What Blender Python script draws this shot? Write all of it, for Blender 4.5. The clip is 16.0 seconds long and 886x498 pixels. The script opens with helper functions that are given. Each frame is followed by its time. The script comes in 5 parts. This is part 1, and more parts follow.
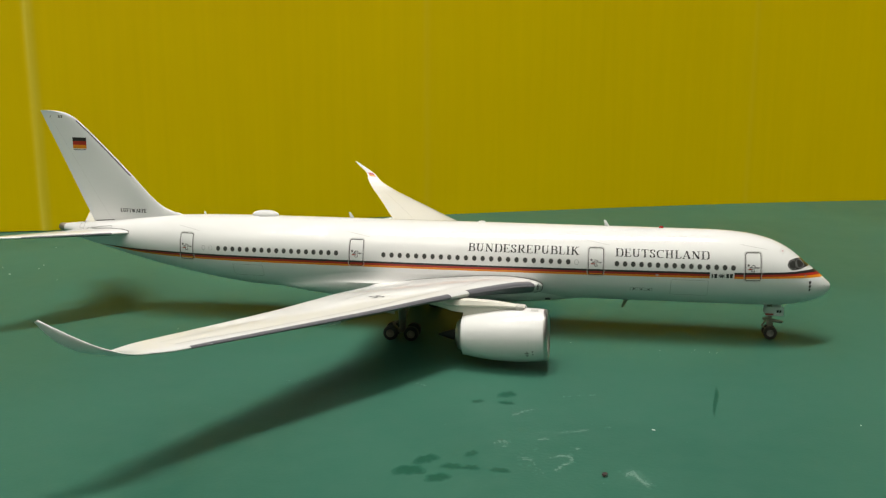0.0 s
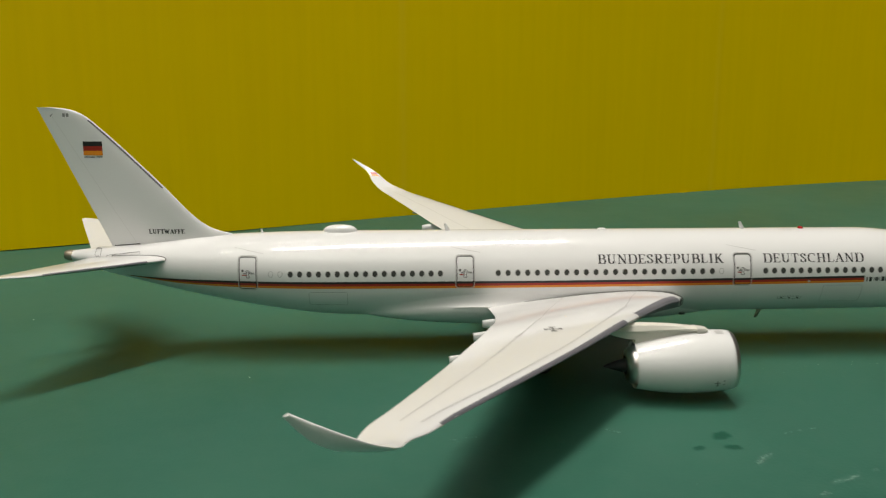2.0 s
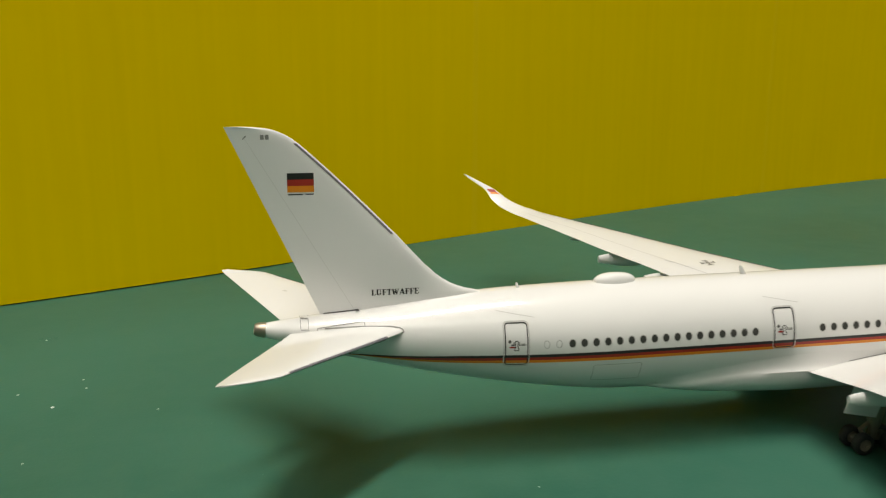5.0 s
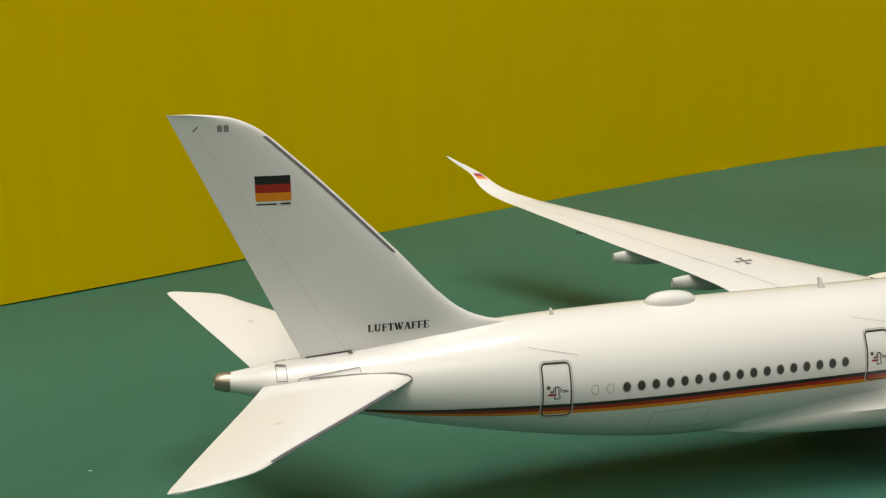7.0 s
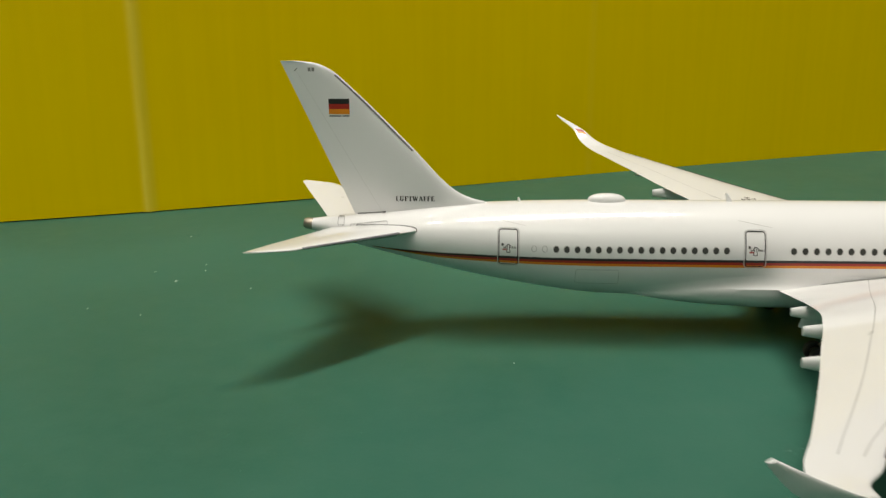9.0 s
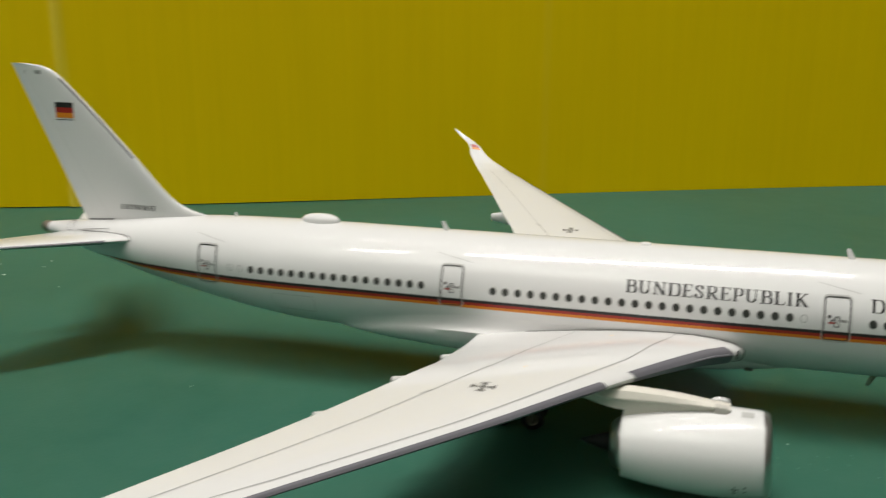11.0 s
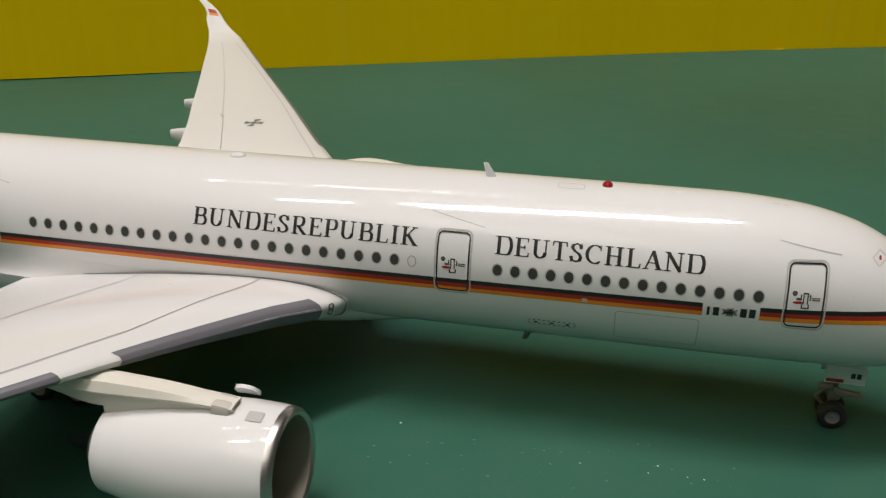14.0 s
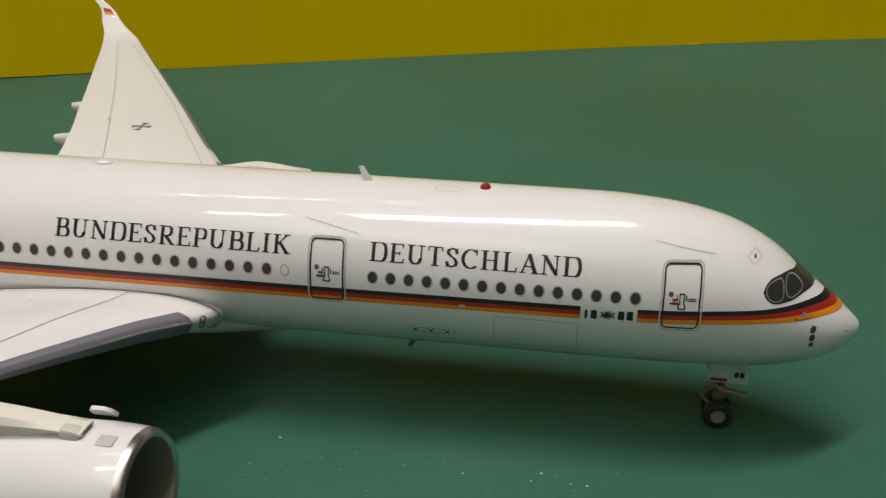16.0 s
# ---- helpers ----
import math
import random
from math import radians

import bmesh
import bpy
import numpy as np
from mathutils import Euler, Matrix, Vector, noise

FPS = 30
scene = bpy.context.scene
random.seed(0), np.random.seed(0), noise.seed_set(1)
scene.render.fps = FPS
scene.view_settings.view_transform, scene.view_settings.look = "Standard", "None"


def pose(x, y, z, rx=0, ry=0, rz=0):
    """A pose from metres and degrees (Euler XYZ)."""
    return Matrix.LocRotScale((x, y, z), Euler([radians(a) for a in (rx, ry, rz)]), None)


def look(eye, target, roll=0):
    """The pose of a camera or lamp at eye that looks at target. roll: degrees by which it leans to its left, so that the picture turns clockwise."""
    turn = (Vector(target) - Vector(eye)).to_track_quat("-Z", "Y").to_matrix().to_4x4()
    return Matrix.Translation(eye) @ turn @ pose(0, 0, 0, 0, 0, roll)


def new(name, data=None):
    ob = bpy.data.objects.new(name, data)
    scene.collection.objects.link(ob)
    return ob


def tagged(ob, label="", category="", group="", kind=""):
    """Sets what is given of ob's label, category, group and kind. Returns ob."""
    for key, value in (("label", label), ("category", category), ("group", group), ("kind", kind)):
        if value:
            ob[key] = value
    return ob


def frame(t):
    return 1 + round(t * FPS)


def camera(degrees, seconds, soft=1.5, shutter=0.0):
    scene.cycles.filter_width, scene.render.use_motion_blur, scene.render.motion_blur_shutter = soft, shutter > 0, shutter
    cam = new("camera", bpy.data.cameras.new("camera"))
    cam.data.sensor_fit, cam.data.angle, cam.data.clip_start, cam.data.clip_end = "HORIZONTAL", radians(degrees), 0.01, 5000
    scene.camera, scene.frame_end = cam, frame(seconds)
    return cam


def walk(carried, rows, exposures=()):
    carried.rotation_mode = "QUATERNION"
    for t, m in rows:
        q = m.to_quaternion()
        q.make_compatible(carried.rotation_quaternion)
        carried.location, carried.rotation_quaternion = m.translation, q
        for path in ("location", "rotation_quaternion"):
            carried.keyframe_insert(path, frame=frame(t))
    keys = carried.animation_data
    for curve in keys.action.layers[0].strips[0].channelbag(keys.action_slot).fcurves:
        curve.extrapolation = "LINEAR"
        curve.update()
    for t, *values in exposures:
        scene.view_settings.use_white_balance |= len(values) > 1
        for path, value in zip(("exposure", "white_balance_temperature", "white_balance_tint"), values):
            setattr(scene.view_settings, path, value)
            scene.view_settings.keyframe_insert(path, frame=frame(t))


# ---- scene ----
cam = camera(51.47, 16.0, soft=1.2, shutter=0.45)
CM = 0.01  # all lengths below are in centimetres of the model on the mat
PATH = [
    (0, (3.666, -18.882, 5.665), (3.342, -16.953, 5.251), 0.1),
    (0.5, (2.281, -18.356, 5.607), (2.046, -16.417, 5.175), 0.1),
    (1, (0.361, -17.674, 5.579), (0.236, -15.726, 5.141), 0.1),
    (1.5, (-0.996, -17.004, 5.579), (-1.016, -15.054, 5.134), 0.1),
    (2, (-2.26, -16.293, 5.569), (-2.178, -14.344, 5.127), 0.1),
    (2.5, (-3.543, -15.782, 5.551), (-3.407, -13.833, 5.125), 0.1),
    (3, (-4.818, -15.492, 5.592), (-4.695, -13.538, 5.186), 0),
    (3.5, (-5.868, -15.051, 5.659), (-5.732, -13.096, 5.258), 0),
    (4, (-7.045, -14.006, 5.634), (-6.834, -12.058, 5.231), 0.1),
    (4.5, (-7.773, -12.678, 5.613), (-7.459, -10.75, 5.182), 0.1),
    (5, (-8.193, -11.593, 5.569), (-7.808, -9.685, 5.11), 0.1),
    (5.2, (-8.295, -11.114, 5.547), (-7.899, -9.211, 5.078), -0.1),
    (5.7, (-8.534, -10.102, 5.513), (-8.082, -8.216, 5.023), -0.14),
    (6.2, (-8.626, -9.122, 5.488), (-8.121, -7.255, 4.98), -0.09),
    (6.7, (-8.531, -8.58, 5.475), (-8.007, -6.723, 4.951), -0.02),
    (7, (-8.367, -8.634, 5.475), (-7.862, -6.773, 4.943), 0),
    (7.3, (-8.112, -9.078, 5.48), (-7.656, -7.206, 4.942), -0.01),
    (7.5, (-7.946, -9.376, 5.488), (-7.519, -7.5, 4.942), -0.1),
    (8, (-7.351, -10.86, 5.496), (-7.075, -8.955, 4.952), 0),
    (8.2, (-6.942, -11.711, 5.498), (-6.76, -9.794, 4.959), -0.1),
    (8.6, (-6.15, -13.283, 5.517), (-6.129, -11.357, 4.978), -0.26),
    (9, (-5.329, -14.516, 5.552), (-5.426, -12.595, 5.001), -0.34),
    (9.4, (-4.361, -15.293, 5.579), (-4.551, -13.383, 5.014), -0.3),
    (9.8, (-3.125, -15.496, 5.575), (-3.405, -13.599, 5.006), -0.14),
    (10.1, (-1.951, -15.203, 5.537), (-2.307, -13.316, 4.978), 0.08),
    (10.3, (-1.023, -14.767, 5.49), (-1.439, -12.888, 4.946), 0.28),
    (10.5, (-0.03, -14.229, 5.433), (-0.511, -12.36, 4.908), 0.5),
    (11, (1.935, -12.332, 5.475), (1.412, -10.476, 4.942), 0.1),
    (11.5, (2.834, -11.09, 5.453), (2.324, -9.237, 4.9), -0),
    (12, (3.66, -9.882, 5.397), (3.159, -8.046, 4.781), 0.1),
    (12.5, (4.187, -9.065, 5.307), (3.692, -7.26, 4.603), 0.1),
    (13, (4.904, -8.412, 5.242), (4.435, -6.625, 4.476), -0),
    (13.5, (5.24, -8.197, 5.168), (4.782, -6.42, 4.372), -0),
    (14, (5.44, -8.056, 5.146), (5.001, -6.285, 4.326), -0.1),
    (14.5, (5.568, -7.979, 5.139), (5.148, -6.208, 4.311), -0),
    (15, (5.74, -7.854, 5.129), (5.346, -6.075, 4.305), 0.1),
    (15.5, (5.828, -7.786, 5.127), (5.471, -5.996, 4.31), 0.1),
    (16, (5.969, -7.659, 5.113), (5.652, -5.866, 4.287), 0.2),
]
walk(cam, [(t, look(Vector(eye) * CM, Vector(target) * CM, roll)) for t, eye, target, roll in PATH],
     [(0.0, 0.12, 6800, 6), (0.5, 0.19, 6850, 6), (1.0, 0.19, 6850, 6), (1.5, 0.21, 6850, 7), (2.0, -0.15, 6850, 7), (2.5, 0.05, 6900, 7), (3.0, -0.02, 6950, 7), (5.0, -0.02, 7050, 6),
      (7.5, -0.06, 7050, 7), (8.2, -0.05, 7000, 6), (10.5, -0.08, 6750, 6), (11.0, -0.14, 6650, 7), (11.5, -0.40, 6500, 8), (12.0, -0.32, 6550, 10), (12.5, -0.33, 6600, 11),
      (14.0, -0.32, 6750, 12), (16.0, -0.35, 6800, 12)])

# ---- light: strip lamps over the table; added fill bounced off the dim room's ceiling ----
world = bpy.data.worlds.new("room_air")
scene.world = world
world.use_nodes = True
world.node_tree.nodes["Background"].inputs[0].default_value = (0.9, 0.92, 1.0, 1)
world.node_tree.nodes["Background"].inputs[1].default_value = 0.012


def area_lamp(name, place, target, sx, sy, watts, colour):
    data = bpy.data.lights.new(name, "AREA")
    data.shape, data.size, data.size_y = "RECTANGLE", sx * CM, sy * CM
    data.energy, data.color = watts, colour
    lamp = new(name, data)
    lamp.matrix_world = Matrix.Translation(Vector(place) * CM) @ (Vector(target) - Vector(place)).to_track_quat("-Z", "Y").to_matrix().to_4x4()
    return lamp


LAMP_HEIGHT = 120


def tube_lamp(name, x, y, length, width, watts):
    """A bright strip under the ceiling, lying askew to the table; x, y and sizes as seen at a height of 60."""
    k = LAMP_HEIGHT / 60
    lamp = area_lamp(name, (x * k, y * k, LAMP_HEIGHT), (x * k, y * k, 0), length * k, width * k, watts * k * k, (1.0, 0.965, 0.95))
    lamp.matrix_world = Matrix.Translation((x * k * CM, y * k * CM, LAMP_HEIGHT * CM)) @ Matrix.Rotation(radians(43), 4, "Z")
    return lamp


for off in (-1.3, 1.3):  # a pair of strips side by side
    tube_lamp("tube_lamp_main", -1.8 - 0.68 * off, -1.7 + 0.73 * off, 34, 0.8, 1.6)
tube_lamp("tube_lamp_far", -19, 10, 32, 0.7, 0.28)
tube_lamp("tube_lamp_near", -23, -22, 10, 0.9, 0.45)
# unseen lamp added as fill: lifts the board and the model's sides
area_lamp("ceiling_bounce_fill", (-40, -125, 110), (-40, -125, 170), 60, 30, 29.0, (1.0, 0.965, 0.93))


# ---- materials ----
def material(name):
    m = bpy.data.materials.new(name)
    m.use_nodes = True
    return m, m.node_tree.nodes, m.node_tree.links, m.node_tree.nodes["Principled BSDF"]


def paint(name, colour, rough=0.25, metal=0.0, coat=0.0, vary=0.06, scale=60.0, bump=0.0, bump_scale=900.0, coat_rough=0.02):
    """Lacquer or plastic with a faint drift of tone, specks of dust and a fine skin."""
    m, nodes, links, bsdf = material(name)
    coord = nodes.new("ShaderNodeTexCoord")
    big = nodes.new("ShaderNodeTexNoise")
    big.inputs["Scale"].default_value, big.inputs["Detail"].default_value = scale, 5
    fine = nodes.new("ShaderNodeTexNoise")
    fine.inputs["Scale"].default_value, fine.inputs["Detail"].default_value = bump_scale, 3
    links.new(coord.outputs["Object"], big.inputs["Vector"])
    links.new(coord.outputs["Object"], fine.inputs["Vector"])
    ramp = nodes.new("ShaderNodeMix")
    ramp.data_type = "RGBA"
    ramp.inputs["A"].default_value = (*[c * (1 - vary) for c in colour], 1)
    ramp.inputs["B"].default_value = (*[min(1, c * (1 + vary)) for c in colour], 1)
    links.new(big.outputs["Fac"], ramp.inputs["Factor"])
    links.new(ramp.outputs["Result"], bsdf.inputs["Base Color"])
    soft = nodes.new("ShaderNodeMapRange")
    soft.inputs["To Min"].default_value, soft.inputs["To Max"].default_value = rough * 0.85, rough * 1.2
    links.new(fine.outputs["Fac"], soft.inputs["Value"])
    links.new(soft.outputs["Result"], bsdf.inputs["Roughness"])
    bsdf.inputs["Metallic"].default_value = metal
    bsdf.inputs["Coat Weight"].default_value = coat
    bsdf.inputs["Coat Roughness"].default_value = coat_rough
    if coat:
        bsdf.inputs["Specular IOR Level"].default_value = 0.15
        peel = nodes.new("ShaderNodeTexNoise")
        peel.inputs["Scale"].default_value, peel.inputs["Detail"].default_value = 260, 2
        links.new(coord.outputs["Object"], peel.inputs["Vector"])
        wave = nodes.new("ShaderNodeBump")
        wave.inputs["Strength"].default_value, wave.inputs["Distance"].default_value = 0.12, 0.0001
        links.new(peel.outputs["Fac"], wave.inputs["Height"])
        links.new(wave.outputs["Normal"], bsdf.inputs["Coat Normal"])
    if bump:
        b = nodes.new("ShaderNodeBump")
        b.inputs["Strength"].default_value, b.inputs["Distance"].default_value = bump, 0.00005
        links.new(fine.outputs["Fac"], b.inputs["Height"])
        links.new(b.outputs["Normal"], bsdf.inputs["Normal"])
    return m


IVORY = paint("warm_ivory_enamel", (0.74, 0.71, 0.63), 0.4, coat=0.4, vary=0.03, bump=0.1)
WHITE = paint("gloss_white_enamel", (0.772, 0.772, 0.762), 0.30, coat=0.8, vary=0.02, bump=0.03, coat_rough=0.03)
WING = paint("ivory_grey_enamel", (0.745, 0.743, 0.73), 0.36, coat=0.8, vary=0.03, bump=0.10, coat_rough=0.08)
SLAT = paint("slate_grey_enamel", (0.155, 0.152, 0.170), 0.38, vary=0.08, bump=0.1)
BLACK = paint("printed_black", (0.018, 0.018, 0.017), 0.35, vary=0.1)
RED = paint("printed_red", (0.36, 0.022, 0.014), 0.35, vary=0.08)
GOLD = paint("printed_gold", (0.74, 0.25, 0.012), 0.35, vary=0.08)
LINE = paint("printed_grey_line", (0.23, 0.23, 0.22), 0.4, vary=0.1)
SOFTLINE = paint("printed_soft_grey", (0.46, 0.46, 0.45), 0.4, vary=0.1)
FAINT = paint("printed_faint_grey", (0.62, 0.62, 0.60), 0.4, vary=0.05)
PALE = paint("printed_pale_grey", (0.50, 0.50, 0.48), 0.4, vary=0.08)
PANE = paint("printed_window_grey", (0.048, 0.050, 0.045), 0.3, vary=0.15, scale=900)
GLAZE = paint("printed_cockpit_black", (0.035, 0.035, 0.032), 0.25, vary=0.15, scale=900)
CHROME = paint("bright_metal", (0.62, 0.60, 0.57), 0.3, metal=1.0, vary=0.05)
BRASS = paint("brown_metal", (0.36, 0.31, 0.24), 0.38, metal=0.8, vary=0.15)
DARKMETAL = paint("dark_metal", (0.03, 0.03, 0.03), 0.55, metal=0.6, vary=0.2)
RUBBER = paint("black_rubber", (0.02, 0.02, 0.02), 0.6, vary=0.2, bump=0.2)
GEAR = paint("gear_tan_metal", (0.24, 0.21, 0.16), 0.4, metal=0.3, vary=0.15, scale=300)
GEARHUB = paint("dull_grey_hub", (0.30, 0.30, 0.28), 0.4, metal=0.5, vary=0.15)
EMBLEM = paint("printed_emblem_grey", (0.095, 0.095, 0.09), 0.4, vary=0.1)
FLECK = paint("orange_paint_fleck", (0.78, 0.52, 0.10), 0.4, vary=0.1)
FANMETAL = paint("grey_fan_metal", (0.42, 0.41, 0.36), 0.45, vary=0.15)
INTAKE = paint("grey_brown_intake", (0.46, 0.42, 0.35), 0.35, metal=0.3, vary=0.1)
LATCH_LINE = paint("printed_mid_grey", (0.36, 0.36, 0.345), 0.4, vary=0.1)
LATCH = paint("latch_grey", (0.55, 0.53, 0.48), 0.4, vary=0.1)
CRUST = paint("brown_crumb", (0.035, 0.022, 0.018), 0.7, vary=0.3, scale=900)
LENS = paint("red_lens", (0.36, 0.015, 0.02), 0.12, coat=1.0, vary=0.05)
WALL = paint("room_wall_paint", (0.27, 0.26, 0.24), 0.8, vary=0.05, scale=3)
CEILING = paint("room_ceiling_paint", (0.76, 0.755, 0.74), 0.8, vary=0.05, scale=3)


def mat_material():
    """Green vinyl cutting mat: mottled, rubbed, with fine grain and hairline scratches."""
    m, nodes, links, bsdf = material("green_vinyl_mat")
    coord = nodes.new("ShaderNodeTexCoord")
    tones = []
    for scale, detail, lo, hi in ((14, 6, 0.35, 0.7), (220, 4, 0.3, 0.75)):
        n = nodes.new("ShaderNodeTexNoise")
        n.inputs["Scale"].default_value, n.inputs["Detail"].default_value = scale, detail
        links.new(coord.outputs["Object"], n.inputs["Vector"])
        r = nodes.new("ShaderNodeMapRange")
        r.inputs["From Min"].default_value, r.inputs["From Max"].default_value = lo, hi
        links.new(n.outputs["Fac"], r.inputs["Value"])
        tones.append(r)
    mix = nodes.new("ShaderNodeMix")
    mix.data_type = "RGBA"
    mix.inputs["A"].default_value, mix.inputs["B"].default_value = (0.020, 0.098, 0.067, 1), (0.036, 0.134, 0.090, 1)
    links.new(tones[0].outputs["Result"], mix.inputs["Factor"])
    worn = nodes.new("ShaderNodeMix")
    worn.data_type = "RGBA"
    worn.inputs["B"].default_value = (0.044, 0.131, 0.093, 1)
    bsdf.inputs["Specular IOR Level"].default_value = 0.24
    half = nodes.new("ShaderNodeMath")
    half.operation = "MULTIPLY"
    half.inputs[1].default_value = 0.5
    links.new(tones[1].outputs["Result"], half.inputs[0])
    links.new(half.outputs[0], worn.inputs["Factor"])
    links.new(mix.outputs["Result"], worn.inputs["A"])
    links.new(worn.outputs["Result"], bsdf.inputs["Base Color"])
    rough = nodes.new("ShaderNodeMapRange")
    rough.inputs["To Min"].default_value, rough.inputs["To Max"].default_value = 0.42, 0.58
    links.new(tones[0].outputs["Result"], rough.inputs["Value"])
    links.new(rough.outputs["Result"], bsdf.inputs["Roughness"])
    grain = nodes.new("ShaderNodeTexNoise")
    grain.inputs["Scale"].default_value, grain.inputs["Detail"].default_value = 1600, 2
    links.new(coord.outputs["Object"], grain.inputs["Vector"])
    b = nodes.new("ShaderNodeBump")
    b.inputs["Strength"].default_value, b.inputs["Distance"].default_value = 0.25, 0.00008
    links.new(grain.outputs["Fac"], b.inputs["Height"])
    links.new(b.outputs["Normal"], bsdf.inputs["Normal"])
    return m


def board_material():
    """Yellow fluted plastic sheet: upright flutes, cloudy tone."""
    m, nodes, links, bsdf = material("yellow_fluted_plastic")
    uv = nodes.new("ShaderNodeTexCoord")
    stretch = nodes.new("ShaderNodeMapping")
    stretch.inputs["Scale"].default_value = (1, 1, 0.04)
    links.new(uv.outputs["Object"], stretch.inputs["Vector"])
    streak = nodes.new("ShaderNodeTexNoise")
    streak.inputs["Scale"].default_value, streak.inputs["Detail"].default_value = 420, 3
    links.new(stretch.outputs["Vector"], streak.inputs["Vector"])
    cloud = nodes.new("ShaderNodeTexNoise")
    cloud.inputs["Scale"].default_value, cloud.inputs["Detail"].default_value = 9, 4
    links.new(uv.outputs["Object"], cloud.inputs["Vector"])
    a = nodes.new("ShaderNodeMix")
    a.data_type = "RGBA"
    a.inputs["A"].default_value, a.inputs["B"].default_value = (0.92, 0.60, 0.001, 1), (0.97, 0.69, 0.002, 1)
    links.new(cloud.outputs["Fac"], a.inputs["Factor"])
    c = nodes.new("ShaderNodeMix")
    c.data_type = "RGBA"
    c.blend_type = "MULTIPLY"
    c.inputs["Factor"].default_value = 0.07
    links.new(a.outputs["Result"], c.inputs["A"])
    links.new(streak.outputs["Fac"], c.inputs["B"])
    # paler creases where the sheet was once folded
    place = nodes.new("ShaderNodeSeparateXYZ")
    links.new(uv.outputs["Object"], place.inputs["Vector"])
    pale = c.outputs["Result"]
    for at, half, strength in ((-0.1397, 0.0024, 0.55), (-0.1404, 0.0008, 0.3), (-0.023, 0.0018, 0.13), (0.094, 0.0018, 0.13)):
        off = nodes.new("ShaderNodeMath")
        off.operation = "SUBTRACT"
        off.inputs[1].default_value = at
        links.new(place.outputs["X"], off.inputs[0])
        far = nodes.new("ShaderNodeMath")
        far.operation = "ABSOLUTE"
        links.new(off.outputs[0], far.inputs[0])
        near = nodes.new("ShaderNodeMapRange")
        near.interpolation_type = "SMOOTHSTEP"
        near.inputs["From Min"].default_value, near.inputs["From Max"].default_value = half, 0.0
        near.inputs["To Max"].default_value = strength
        links.new(far.outputs[0], near.inputs["Value"])
        uneven = nodes.new("ShaderNodeMath")
        uneven.operation = "MULTIPLY"
        links.new(near.outputs["Result"], uneven.inputs[0])
        links.new(streak.outputs["Fac"], uneven.inputs[1])
        crease = nodes.new("ShaderNodeMix")
        crease.data_type = "RGBA"
        crease.inputs["B"].default_value = (0.98, 0.82, 0.16, 1)
        links.new(uneven.outputs[0], crease.inputs["Factor"])
        links.new(pale, crease.inputs["A"])
        pale = crease.outputs["Result"]
    links.new(pale, bsdf.inputs["Base Color"])
    bsdf.inputs["Roughness"].default_value = 0.55
    bsdf.inputs["Specular IOR Level"].default_value = 0.12
    b = nodes.new("ShaderNodeBump")
    b.inputs["Strength"].default_value, b.inputs["Distance"].default_value = 0.16, 0.0002
    links.new(streak.outputs["Fac"], b.inputs["Height"])
    links.new(b.outputs["Normal"], bsdf.inputs["Normal"])
    return m


MAT, BOARD = mat_material(), board_material()
STAIN = paint("damp_green_stain", (0.012, 0.080, 0.049), 0.45, vary=0.15, scale=300)
STAIN_RIM = paint("damp_green_stain_rim", (0.020, 0.100, 0.066), 0.45, vary=0.1, scale=300)
SCUFF = paint("pale_scuff", (0.115, 0.22, 0.172), 0.7, vary=0.25, scale=800)
SMEAR = paint("faint_smear", (0.046, 0.140, 0.100), 0.6, vary=0.3, scale=700)
for flat_print in (STAIN, STAIN_RIM, SCUFF, SMEAR):
    flat_print.node_tree.nodes["Principled BSDF"].inputs["Specular IOR Level"].default_value = 0.22
CHIP = paint("white_paint_chip", (0.65, 0.68, 0.64), 0.6, vary=0.15, scale=800)


# ---- mesh helpers ----
def part(name, bm, mats, parent=None, label="", smooth=True, angle=40):
    """One mesh object out of a bmesh in centimetres, under a thing or part."""
    bmesh.ops.remove_doubles(bm, verts=bm.verts, dist=1e-5)
    bmesh.ops.recalc_face_normals(bm, faces=bm.faces)
    bmesh.ops.scale(bm, vec=(CM, CM, CM), verts=bm.verts)
    mesh = bpy.data.meshes.new(name)
    if smooth:
        for f in bm.faces:
            f.smooth = True
        for e in bm.edges:
            if len(e.link_faces) == 2 and e.calc_face_angle() > radians(angle):
                e.smooth = False
    bm.to_mesh(mesh)
    bm.free()
    for m in mats if isinstance(mats, (list, tuple)) else (mats,):
        mesh.materials.append(m)
    ob = new(name, mesh)
    ob.parent = parent
    if label:
        tagged(ob, label)
    return ob


def loft(bm, rings, closed=True, caps=(True, True), index=0):
    """Quads between rings of points; each ring is closed if asked, with end caps."""
    rows = [[bm.verts.new(p) for p in ring] for ring in rings]
    n = len(rows[0])
    for a, b in zip(rows, rows[1:]):
        for i in range(n if closed else n - 1):
            f = bm.faces.new((a[i], a[(i + 1) % n], b[(i + 1) % n], b[i]))
            f.material_index = index
    if closed:
        for row, wanted in ((rows[0], caps[0]), (rows[-1], caps[1])):
            if wanted:
                bm.faces.new(row).material_index = index
    return rows


def lathe(bm, profile, origin, n=40, tilt=0.0, caps=(False, False), index=0):
    """A body of revolution along x: profile of (x, r) from the origin; tilt in degrees raises its front."""
    turn = Matrix.Rotation(radians(-tilt), 3, "Y")
    rings = []
    for x, r in profile:
        rings.append([Vector(origin) + turn @ Vector((x, r * math.cos(2 * math.pi * k / n), r * math.sin(2 * math.pi * k / n))) for k in range(n)])
    loft(bm, rings, True, caps, index)


